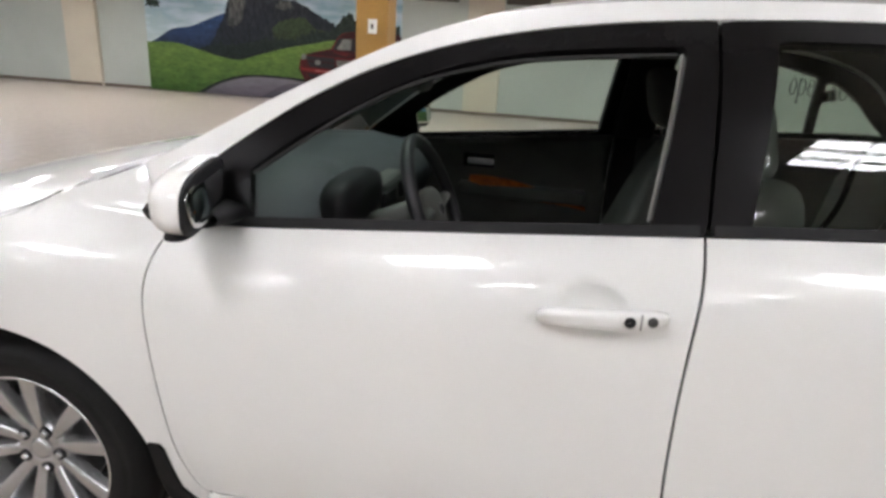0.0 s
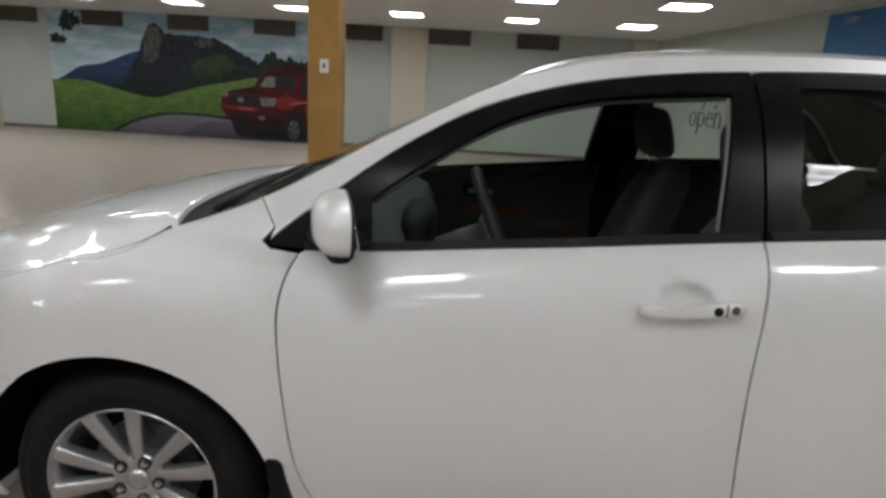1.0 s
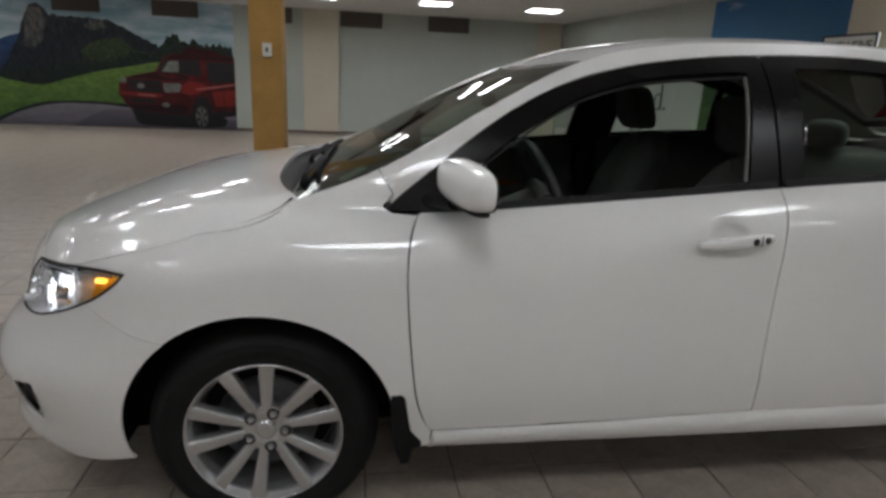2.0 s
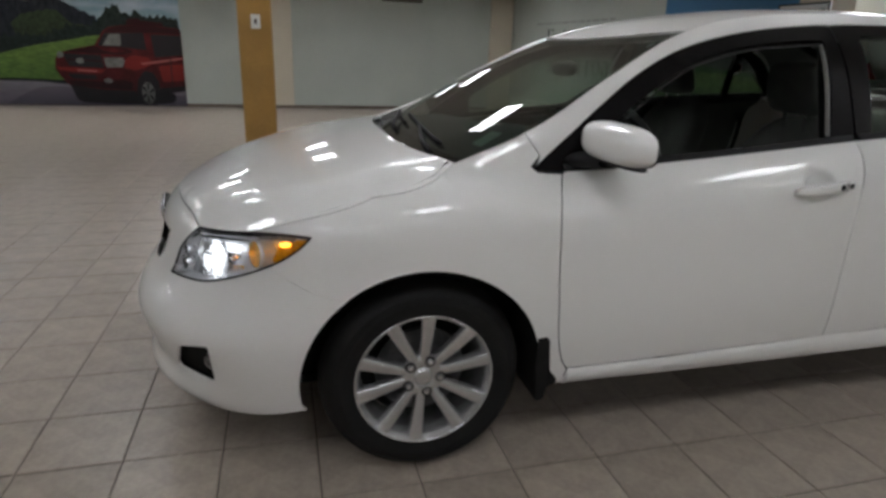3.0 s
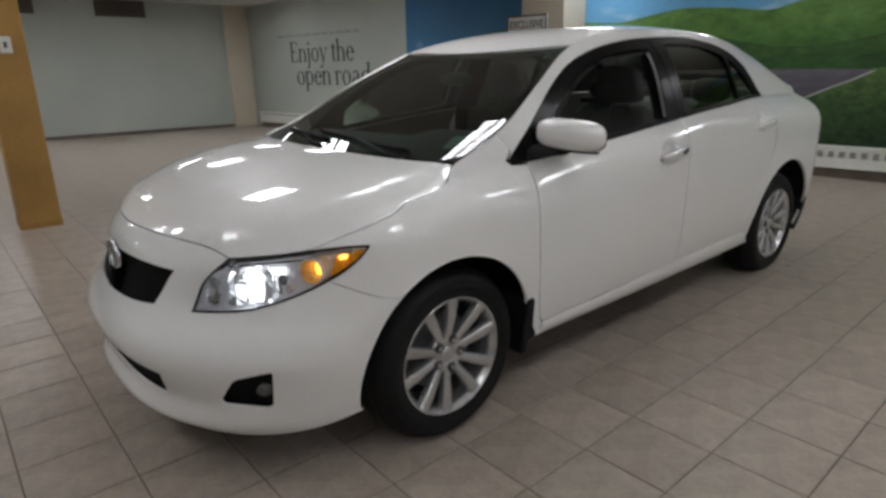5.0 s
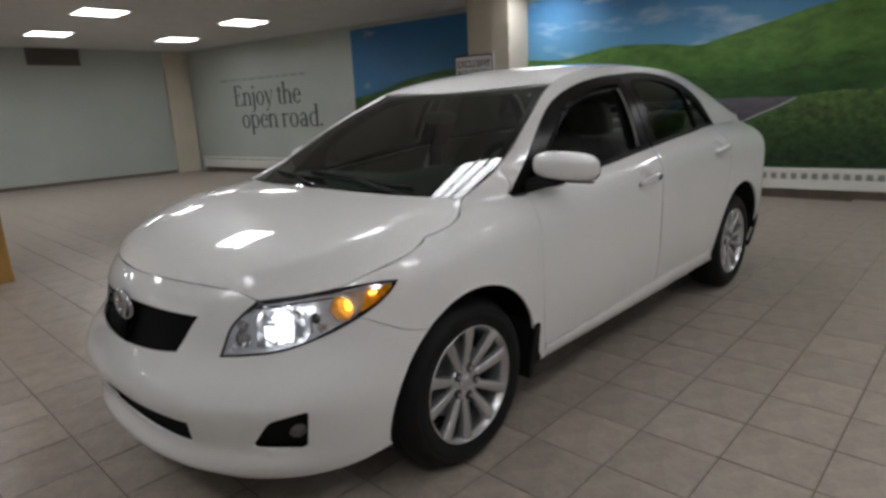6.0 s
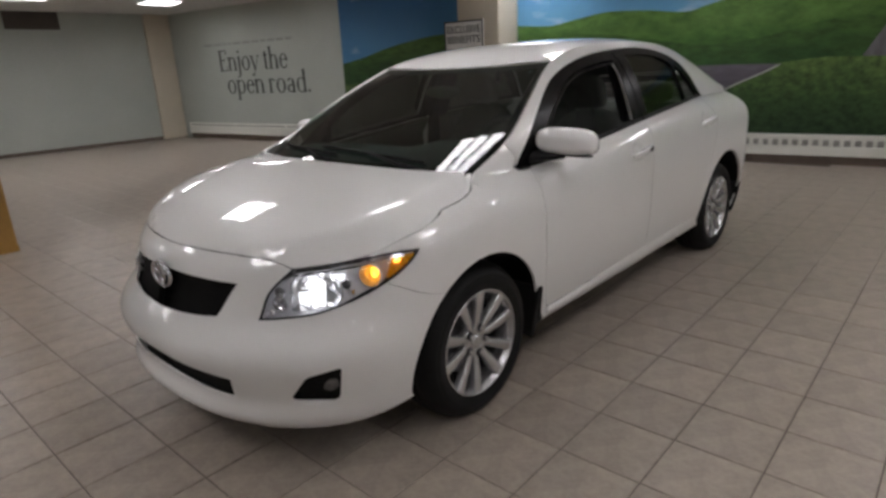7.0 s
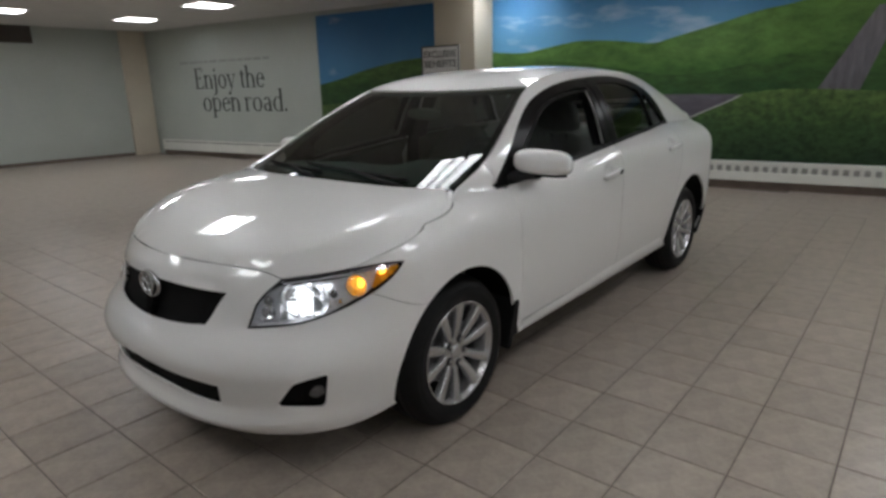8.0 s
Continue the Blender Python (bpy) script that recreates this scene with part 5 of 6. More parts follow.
SCREEN_IN = np.array((0.9, 0.0, 0.5))
panel("windscreen", straight([(-1, 0), (1, 0), (1, 1), (-1, 1)], 0.03), GLASS, fn=screen_fn, step=0.03, gap=0.0, thick=0.005, both=False, centre=SCREEN_IN, label="clear windscreen glass")
hole = rounded([(-0.955, 0.07), (0.955, 0.07), (0.945, 0.955), (-0.945, 0.955)], 0.06)
panel("screen_border", straight([(-1, 0), (1, 0), (1, 1), (-1, 1)], 0.05), BLACK, fn=screen_fn, step=0.08, gap=0.004, thick=0.002, both=False, holes=[straight(hole, 0.05)], lift=-0.008, centre=SCREEN_IN, label="black printed border of the windscreen")
panel("sticker", rounded([(-0.865, 0.15), (-0.78, 0.15), (-0.78, 0.235), (-0.865, 0.235)], 0.01), STICKER, fn=screen_fn, step=0.04, gap=0, thick=0.001, both=False, lift=-0.007, centre=SCREEN_IN, label="pale green service sticker")

panel("sticker", rounded([(-0.90, 0.90), (-0.875, 0.90), (-0.875, 0.935), (-0.90, 0.935)], 0.008), STICKER, fn=screen_fn, step=0.02, gap=0, thick=0.001, both=False, lift=-0.007, centre=SCREEN_IN, label="small pale sticker")

# cowl between hood and windscreen
rows = []
for s in np.linspace(0, 1, 7):
    row = []
    for y in np.linspace(-0.715, 0.715, 61):
        hx, _, hz = (float(c) for c in hood_fn(np.array(HOOD_REAR(y)), np.array(y)))
        gx, gy, gz = (float(c) for c in screen_fn(np.array(y / 0.70), np.array(0.03)))
        row.append((hx - 0.02 + (gx - hx + 0.02) * s, y + (gy - y) * s, hz - 0.012 + (gz - hz + 0.006) * s - 0.018 * math.sin(math.pi * s)))
    rows.append(row)
v, f = lofted(rows, True)
attach("cowl", mesh_of("cowl", v, f, BLACK), car, "black plastic cowl below the windscreen")


def wiper(y0, y1, t0, t1, bend):
    """An arm from its pivot on the cowl, and the blade lying on the glass."""
    px, py, pz = (float(c) for c in screen_fn(np.array(y0 / 0.7), np.array(0.035)))
    ax, ay, az = (float(c) for c in screen_fn(np.array(((y0 + y1) / 2) / 0.7), np.array((t0 + t1) / 2)))
    v, f = tube([(px, py, pz + 0.008), (px + 0.0, py + (ay - py) * 0.3, pz + 0.02), (ax - 0.01, ay, az + 0.018)], [0.011, 0.009, 0.006])
    arm = attach("wiper", mesh_of("wiper", v, f, BLACK), car, "black windscreen wiper")
    pts = []
    for k in range(13):
        s = k / 12
        x, y, z = (float(c) for c in screen_fn(np.array((y0 + (y1 - y0) * s) / 0.7), np.array(t0 + (t1 - t0) * s + bend * math.sin(math.pi * s))))
        pts.append((x - 0.002, y, z + 0.009))
    v, f = tube(pts, 0.008, 6)
    attach("blade", mesh_of("blade", v, f, RUBBER), arm)


wiper(-0.44, 0.27, 0.085, 0.145, 0.0)
wiper(0.12, 0.60, 0.09, 0.12, 0.0)


# window frames and glass
FRONT_OPEN = spline([(0.552, 1.035), (0.631, 1.098), (0.727, 1.158), (0.851, 1.226), (0.978, 1.268), (1.107, 1.293), (1.24, 1.307), (1.345, 1.314)], 0.02) + line((1.352, 1.305), (1.318, 1.018))
FRONT_OPEN += [(x, z) for x, z in belt(1.31, 0.56, up=0.012)]
REAR_OPEN = line((1.478, 1.03), (1.505, 1.328)) + spline([(1.52, 1.333), (1.70, 1.336), (1.88, 1.322), (2.035, 1.286)], 0.02) + line((2.05, 1.27), (2.075, 1.060)) + [(x, z) for x, z in belt(2.06, 1.49, up=0.012)]
QUARTER_OPEN = line((2.108, 1.066), (2.082, 1.262)) + spline([(2.10, 1.268), (2.19, 1.215), (2.27, 1.14), (2.345, 1.078)], 0.02)
front_frame = ([(0.318, 0.925)] + [q for q in BLACK_TOP[1:] if q[0] < 1.403] + line((1.405, 1.362), (1.407, 1.012)) + belt(1.40, 0.33, up=0.001))
rear_frame = line((1.412, 1.012), (1.410, 1.362)) + [q for q in BLACK_TOP if q[0] > 1.42] + belt(2.42, 1.42, up=0.001)
frames_f = panel("window_frame", front_frame, GLOSS_BLACK, step=0.03, gap=0.001, thick=0.02, holes=[FRONT_OPEN], label="black front door window frame", lift=-0.001)
panel("window_frame", rear_frame, GLOSS_BLACK, step=0.03, gap=0.001, thick=0.02, holes=[REAR_OPEN, QUARTER_OPEN], label="black rear door window frame", lift=-0.001)
gu, gz = (a.ravel() for a in np.meshgrid(np.linspace(1.48, 2.34, 20), np.linspace(1.06, 1.30, 10)))
bow = lambda x, z: np.stack([np.ones_like(x), x, z, x * x, z * z, x * z], -1)
GLASS_Y = np.linalg.lstsq(bow(gu, gz), near(gu, gz)[1], rcond=None)[0]
glass_fn = lambda u, z: (u, bow(u, z) @ GLASS_Y, z)
panel("rear_door_glass", shrink(clean(REAR_OPEN), -0.008), TINTED, fn=glass_fn, step=0.025, gap=0, thick=0.004, lift=-0.012, label="tinted rear door window")
panel("quarter_glass", shrink(clean(QUARTER_OPEN), -0.008), TINTED, fn=glass_fn, step=0.06, gap=0, thick=0.004, lift=-0.012, label="tinted quarter window")
v, f = patch(shrink(clean(FRONT_OPEN), -0.008), near, 0.06, 0.004, False, (), True, -0.012)
attach("front_door_glass", mesh_of("front_door_glass", v, f, SIDE_GLASS), car, "clear passenger door window")


strip_along("belt_moulding", belt(0.41, 1.395, 0.03, up=0.008), 0.018, BLACK, 0.005, label="black rubber strip along the window line")
strip_along("belt_moulding", belt(1.42, 2.36, 0.03, up=0.008), 0.018, BLACK, 0.005, label="black rubber strip along the window line")
strip_along("window_seal", [(q[0] - 0.002, q[1] - 0.016) for q in spline([(0.56, 1.045), (0.727, 1.162), (0.851, 1.229), (0.978, 1.270), (1.107, 1.294), (1.335, 1.314)], 0.03)], 0.005, DIM_SEAL, 0.002, both=False, label="thin grey window seal")

# the window channel at the rear of the open front window, a pale edge that faces forward
for mirror in (False, True):
    rows = []
    for x, z in line((1.349, 1.300), (1.316, 1.020), 0.03):
        gx, gy, gz = (float(c) for c in near(np.array(x), np.array(z)))
        k = -1 if mirror else 1
        rows.append([(gx - 0.004, k * (gy + 0.004), gz), (gx - 0.006, k * (gy + 0.010), gz), (gx - 0.005, k * (gy + 0.020), gz), (gx + 0.004, k * (gy + 0.020), gz)])
    v, f = lofted(rows)
    attach("window_channel", mesh_of("window_channel", v, f, SEAL), (frames_f[1] if mirror else frames_f[0]), "pale edge of the window channel")

# door handles
def door_handle(parent, x, z, sgn, keyless):
    yb = float(side_y(np.array(x), np.array(z)))
    h = attach("door_handle", mesh_of("door_handle", *superbox((-0.108, -0.014, -0.0155), (0.108, 0.013, 0.0155), 4.0, 14, lambda p: (p[0], p[1] + 0.9 * p[0] ** 2, p[2] + 0.10 * p[0])), PAINT), parent, "white pull handle")
    h.location = (x, sgn * (yb + 0.020), z)
    if sgn > 0:
        h.rotation_euler = (0, 0, 0)
    o = -0.0135 if sgn < 0 else 0.0135
    if keyless:
        for dx, r, mt, lb in ((0.044, 0.0095, BLACK, "black lock button"), (0.080, 0.0085, DARK_ALLOY, "metal key lock")):
            v, f = turned([(0.0005, -0.003), (r, -0.003), (r * 1.05, 0.004)], 20)
            b = attach("button", mesh_of("button", v, f, mt), parent, lb)
            b.location = h.location + Vector((dx, o + 0.9 * dx * dx + 0.0015, 0.10 * dx))
        part("joint", box((0.061, -0.0165, -0.013), (0.0625, 0.0, 0.0135)), DARK_ALLOY, parent).location = h.location + Vector((0, 0.9 * 0.0038, 0.006))
    return h


for door, fx, fz, key in ((front_doors, 1.247, 0.872, True), (rear_doors, 2.19, 0.935, False)):
    door_handle(door[0], fx, fz, -1, key)
    door_handle(door[1], fx, fz, 1, False)


# mirrors
def door_mirror(sgn):
    # the shell is rounded in front and cut flat behind, where its glass sits
    def bend(p):
        x, y, z = p
        k = max(0.0, -x / 0.060)
        return (min(x, 0.012), y * (1 - 0.16 * k * k), z * (1 - 0.20 * k * k) + 0.06 * y)
    v, f = superbox((-0.060, -0.126, -0.052), (0.060, 0.126, 0.056), 3.1, 28, bend)
    flip = -1 if sgn > 0 else 1
    v = [(x, y * flip, z) for x, y, z in v]
    if sgn > 0:
        f = [t[::-1] for t in f]
    m = attach("door_mirror", mesh_of("door_mirror", v, f, PAINT), car, "white rounded door mirror on a black foot")
    m.location = (0.513, sgn * 0.860, 1.010)
    m.rotation_euler = (0, 0, radians(-15 * sgn))
    tilt = lambda p: (p[0], p[1], p[2] - 0.06 * sgn * p[1])
    attach("mirror_rim", mesh_of("mirror_rim", *superbox((0.006, -0.1265, -0.0525), (0.022, 0.1265, 0.0525), 3.4, 18, tilt), BLACK), m, "black mirror surround")
    attach("mirror_glass", mesh_of("mirror_glass", *superbox((0.016, -0.112, -0.042), (0.026, 0.112, 0.042), 4, 14, tilt), MIRROR), m, "mirror glass").rotation_euler = (0, radians(-9), 0)
    attach("mirror_base", mesh_of("mirror_base", *superbox((-0.034, -0.110, -0.055), (0.020, 0.110, -0.043), 3.2, 14, tilt), BLACK), m, "black underside")
    foot, ff = [], []
    for k, s in enumerate(np.linspace(0, 1, 6)):
        cx, cy, cz = 0.485 + 0.02 * s, sgn * (0.745 + 0.10 * s), 0.950 + 0.008 * s
        w, h = 0.075 - 0.035 * s, 0.026 - 0.008 * s
        for a in range(16):
            t = 2 * math.pi * a / 16
            foot.append((cx + w * math.cos(t), cy, cz + h * math.sin(t)))
    for k in range(5):
        for a in range(16):
            b = (a + 1) % 16
            ff.append((k * 16 + a, k * 16 + b, (k + 1) * 16 + b, (k + 1) * 16 + a))
    attach("mirror_foot", mesh_of("mirror_foot", foot, ff, BLACK), car, "black mirror foot")


door_mirror(-1)
door_mirror(1)

# headlights
def headlight(mirror):
    sgn = 1 if mirror else -1
    v, f = patch(shrink(LAMP_LOOP, 0.002), near, 0.018, 0.004, False, (), mirror, 0.001)
    lamp = attach("headlight", mesh_of("headlight", v, f, LENS), car, "clear lit headlight with an amber corner")
    v, f = patch(shrink(LAMP_LOOP, 0.001), near, 0.018, 0.004, False, (), mirror, -0.055)
    attach("housing", mesh_of("housing", v, f, HOUSING), lamp, "silver lamp housing")
    # walls from lens edge to housing
    rim = np.array(shrink(LAMP_LOOP, 0.0012))
    o = np.stack(near(rim[:, 0], rim[:, 1]), 1) * (1, -1 if mirror else 1, 1)
    c = o.mean(0)
    back = o + (MID - c) / np.linalg.norm(MID - c) * 0.06
    n = len(o)
    attach("lamp_wall", mesh_of("lamp_wall", [*o, *back], [(i, (i + 1) % n, n + (i + 1) % n, n + i) for i in range(n)], HOUSING), lamp)
    edge = patch(shrink(LAMP_LOOP, -0.0005), near, 0.018, 0.004, False, [shrink(LAMP_LOOP, 0.0055)], mirror, 0.0018)
    attach("seal", mesh_of("seal", *edge, BLACK), lamp, "black seal round the lens")

    def bowl(u, z, r, mat, bulb, br, name, back=0.030):
        x, y, zz = (float(q) for q in near(np.array(u), np.array(z)))
        p0 = np.array((x, y * (-1 if mirror else 1), zz))
        out = np.array((-0.80, 0.60 * sgn, 0.03)) if r > 0.045 else np.array((-0.90, 0.43 * sgn, 0.05))
        out /= np.linalg.norm(out)
        pr = [(r * s, -(0.050 if mat is AMBER_LIT_DISH else 0.026) * (s * s) - 0.0025 * (k % 2)) for k, s in enumerate((0.02, 0.2, 0.35, 0.5, 0.62, 0.74, 0.86, 1.0))]
        bv, bf = turned(pr, 28)
        bv = [(x, y - (0.0018 if (i % 28) % 2 else 0), z) for i, (x, y, z) in enumerate(bv)]
        if r > 0.045:  # the big reflector is a cut-off oval of stepped facets
            bv = [(1.12 * x, y - 0.004 * (math.sin(9 * x / r) + math.cos(7 * z / r)), max(min(z, 0.80 * r), -0.86 * r)) for x, y, z in bv]
        q = Vector((0, -1, 0)).rotation_difference(Vector(out)).to_matrix().to_4x4()
        m = Matrix.Translation(p0 - out * back) @ q
        b = attach(name, mesh_of(name, bv, bf, mat, False), lamp, "", m)
        bv, bf = superbox((-br * 0.8, -0.020, -br * 1.3), (br * 0.8, 0.002, br * 1.3), 2.6, 10)
        attach("bulb", mesh_of("bulb", bv, bf, bulb), lamp, "glowing bulb", m)

    bowl(-0.700, 0.664, 0.072, REFLECTOR, BEAM, 0.012, "main_reflector", 0.048)
    # tall cut facets of the reflector; some glow in place of the bulb's reflection
    rnd = random.Random(11)
    for k in range(6):
        u0, u1 = -0.790 + 0.029 * k, -0.790 + 0.029 * k + 0.0275
        top = float(np.interp((u0 + u1) / 2, [-0.79, -0.72, -0.62], [0.688, 0.712, 0.716]))
        low = float(np.interp((u0 + u1) / 2, [-0.79, -0.70, -0.62], [0.602, 0.612, 0.640]))
        cuts = [low] + sorted(low + (top - low) * (0.2 + 0.6 * rnd.random()) for _ in range(2)) + [top]
        for z0, z1 in zip(cuts, cuts[1:]):
            if z1 - z0 < 0.012:
                continue
            lit = GLOW_FACET if k in (1, 2, 3) or rnd.random() < 0.3 else REFLECTOR
            depth = 0.030 + 0.010 * rnd.random()
            quad = straight([(u0, z0 + 0.001), (u1, z0 + 0.001), (u1, z1 - 0.001), (u0, z1 - 0.001)], 0.009)
            v, f = patch(quad, near, 0.012, 0.004, False, (), mirror, -depth)
            tip = rnd.uniform(-0.25, 0.25)
            mid = np.mean([p for p in v], 0)
            v = [(p[0] + tip * (p[2] - mid[2]), p[1], p[2]) for p in v]
            attach("reflector_facet", mesh_of("reflector_facet", v, f, lit), lamp)
    bowl(-0.815, 0.628, 0.026, CHROME, REFLECTOR, 0.010, "side_reflector", 0.030)
    bowl(-0.812, 0.664, 0.018, CHROME, REFLECTOR, 0.007, "side_reflector", 0.028)
    bowl(-0.845, 0.600, 0.012, HOUSING, REFLECTOR, 0.005, "side_reflector", 0.022)
    bowl(-0.603, 0.684, 0.016, CHROME, REFLECTOR, 0.006, "side_reflector", 0.026)
    bowl(-0.585, 0.655, 0.013, HOUSING, AMBER, 0.005, "side_reflector", 0.026)
    bowl(-0.535, 0.702, 0.036, AMBER_LIT_DISH, AMBER_GLOW, 0.015, "turn_reflector", 0.062)
    # silver shroud round the turn lamp
    x, y, z = (float(q) for q in near(np.array(-0.535), np.array(0.702)))
    out = Vector((-0.90, 0.43 * sgn, 0.05)).normalized()
    v, f = turned([(0.0365, -0.052), (0.0385, -0.053), (0.0400, -0.045), (0.0400, -0.008)], 28)
    m = Matrix.Translation(Vector((x, y * (-1 if mirror else 1), z)) - out * 0.062) @ Vector((0, -1, 0)).rotation_difference(out).to_matrix().to_4x4()
    attach("turn_shroud", mesh_of("turn_shroud", v, f, HOUSING), lamp, "silver ring round the turn lamp", m)
    cap = [q for q in LAMP_TOP if q[0] < -0.56] + LAMP_IN[::-1][:5]
    low = [(u, z - 0.016 + 0.004 * abs(u + 0.66) / 0.12) for u, z in cap[::-1] if u > -0.80]
    v, f = patch(clean(cap + low), near, 0.018, 0.004, False, (), mirror, -0.010)
    attach("lamp_cap", mesh_of("lamp_cap", v, f, BLACK), lamp, "dark cap along the top of the lamp")
    strip = [q for q in LAMP_TOP if -0.545 < q[0] < -0.40]
    strip = [(u, z - 0.006) for u, z in strip] + [(u, z - 0.017) for u, z in strip[::-1]]
    v, f = patch(clean(strip), near, 0.018, 0.003, False, (), mirror, -0.009)
    attach("chrome_strip", mesh_of("chrome_strip", v, f, REFLECTOR), lamp, "bright strip over the amber corner")
    corner = [(-0.462, 0.748), (-0.43, 0.753), (-0.378, 0.757), (-0.392, 0.735), (-0.43, 0.706), (-0.468, 0.688), (-0.466, 0.72)]
    v, f = patch(spline(corner, 0.015, True), near, 0.018, 0.004, True, (), mirror, -0.014)
    attach("corner_reflector", mesh_of("corner_reflector", v, f, AMBER), lamp, "amber corner reflector")
    x, y, z = (float(q) for q in near(np.array(-0.435), np.array(0.738)))
    bv, bf = superbox((-0.016, -0.006, -0.007), (0.016, 0.006, 0.007), 2.2, 8)
    attach("marker_bulb", mesh_of("marker_bulb", bv, bf, AMBER_GLOW), lamp, "small glowing marker bulb").location = (x, (y + 0.011) * (-1 if mirror else 1), z)


headlight(False)
headlight(True)


# wheels
def wheel_parts():
    """Meshes of one wheel, facing -y, round its hub's outer face."""
    R = 0.309
    prof = [(0.200, -0.010), (0.204, -0.018), (0.209, -0.0235), (0.214, -0.0235), (0.226, -0.029), (0.246, -0.033), (0.252, -0.0335), (0.2535, -0.0325), (0.264, -0.031), (0.268, -0.0315), (0.272, -0.029), (0.284, -0.020), (0.294, -0.005), (0.300, 0.006), (0.3005, 0.010), (R - 0.003, 0.020), (R, 0.045), (R - 0.007, 0.0455), (R - 0.007, 0.0525), (R, 0.053), (R, 0.076), (R - 0.007, 0.0765), (R - 0.007, 0.0835), (R, 0.084), (R, 0.108), (R - 0.007, 0.1085), (R - 0.007, 0.1155), (R, 0.116), (R - 0.003, 0.140), (0.299, 0.160), (0.284, 0.176), (0.25, 0.182), (0.212, 0.165)]
    tyre = turned(prof, 96)
    rimp = [(0.2095, -0.012), (0.2105, -0.0235), (0.2085, -0.0265), (0.2050, -0.0265), (0.2030, -0.023), (0.2005, -0.017), (0.194, -0.010), (0.191, 0.000)]
    rim = turned(rimp, 96)
    barrel = turned([(0.191, 0.000), (0.184, 0.03), (0.180, 0.08), (0.186, 0.15)], 64)
    inner = turned([(0.001, 0.075), (0.09, 0.075), (0.14, 0.08), (0.181, 0.105)], 48)
    disc = turned([(0.06, 0.050), (0.135, 0.050), (0.138, 0.060), (0.06, 0.064)], 48)
    hub = turned([(0.001, -0.0035), (0.020, -0.0035), (0.0255, -0.0015), (0.027, 0.0035), (0.030, 0.0045), (0.034, 0.001), (0.060, 0.0015), (0.068, 0.006), (0.072, 0.018), (0.073, 0.045)], 60)
    spoke_v, spoke_f = [], []
    for k in range(13):
        s = k / 12
        r = 0.050 + (0.2035 - 0.050) * s
        y = 0.002 - 0.024 * s**1.15 - 0.004 * math.sin(math.pi * s)
        w = 0.0135 + 0.0085 * s
        d = 0.034 - 0.008 * s
        for dx, dy in ((-w, d), (-w, 0.007), (-w * 0.93, 0.003), (-w * 0.78, 0.0008), (0, 0.0), (w * 0.78, 0.0008), (w * 0.93, 0.003), (w, 0.007), (w, d)):
            spoke_v.append((dx, y + dy, r))
    for k in range(12):
        for j in range(8):
            a = k * 9 + j
            spoke_f.append((a, a + 9, a + 10, a + 1))
    nut = turned([(0.001, -0.007), (0.0075, -0.007), (0.0092, -0.004), (0.0095, 0.004)], 6)
    # black ring in place of the shade inside each nut's well
    well = turned([(0.0115, 0.0005), (0.0135, -0.0025), (0.0150, -0.0025), (0.0160, 0.004)], 24)
    return dict(tyre=mesh_of("tyre", *tyre, RUBBER), rim=mesh_of("rim", *rim, ALLOY), barrel=mesh_of("barrel", *barrel, ALLOY), disc=mesh_of("brake_disc", *disc, DARK_ALLOY), inner=mesh_of("wheel", *inner, UNDER),
                hub=mesh_of("hub", *hub, ALLOY), spoke=mesh_of("spoke", spoke_v, spoke_f, ALLOY), nut=mesh_of("lug_nut", *nut, ALLOY, False), well=mesh_of("nut_well", *well, UNDER))


WP = wheel_parts()


def wheel(x, sgn, z, spin):
    m = Matrix.Translation((x, sgn * 0.783, z))
    if sgn > 0:
        m = m @ Matrix.Rotation(math.pi, 4, "Z")
    w = attach("wheel", WP["inner"], car, "silver ten-spoke alloy wheel with black tyre", m @ Matrix.Rotation(radians(spin), 4, "Y"))
    for n in ("tyre", "rim", "barrel", "disc", "hub"):
        attach({"disc": "brake_disc"}.get(n, n), WP[n], w, {"tyre": "black rubber tyre", "disc": "dark brake disc"}.get(n, ""))
    for k in range(5):
        for d in (-16, 16):
            attach("spoke", WP["spoke"], w, "", Matrix.Rotation(radians(72 * k + d), 4, "Y"))
        a = radians(72 * k + 36)
        attach("lug_nut", WP["nut"], w, "", Matrix.Translation((0.052 * math.sin(a), -0.001, 0.052 * math.cos(a))))
        attach("nut_well", WP["well"], w, "", Matrix.Translation((0.052 * math.sin(a), 0.0, 0.052 * math.cos(a))))


wheel(0.0, -1, 0.308, -13)
wheel(0.0, 1, 0.308, 30)
wheel(2.6, -1, 0.3085, 20)
wheel(2.6, 1, 0.3085, 50)

def body_half(x, z):
    """Half the body's width at x and z, nose included."""
    u = float(u_of_x(x, z)) if x < XS else x
    return float(skin(u, z)[1])


# wheel housings, underbody and inner shell
for cx in (0.0, 2.6):
    for sgn in (-1, 1):
        rows = []
        for a in np.linspace(-9, 190, 36):
            t = radians(a)
            x, z = cx + 0.388 * math.cos(t), 0.314 + 0.388 * math.sin(t)
            out = min(0.832, body_half(x, z) - 0.016)
            rows.append([(x, sgn * y, z) for y in (out, out - 0.04, 0.70, 0.58)])
        rows_in = [[row[-1], (cx, sgn * 0.58, 0.30)] for row in rows]
        v, f = merge(lofted(rows), lofted(rows_in))
        attach("wheel_housing", mesh_of("wheel_housing", v, f, UNDER), car, "black wheel housing")
part("underbody", box((-0.60, -0.57, 0.205), (3.2, 0.57, 0.235)), UNDER, car, "black underbody")
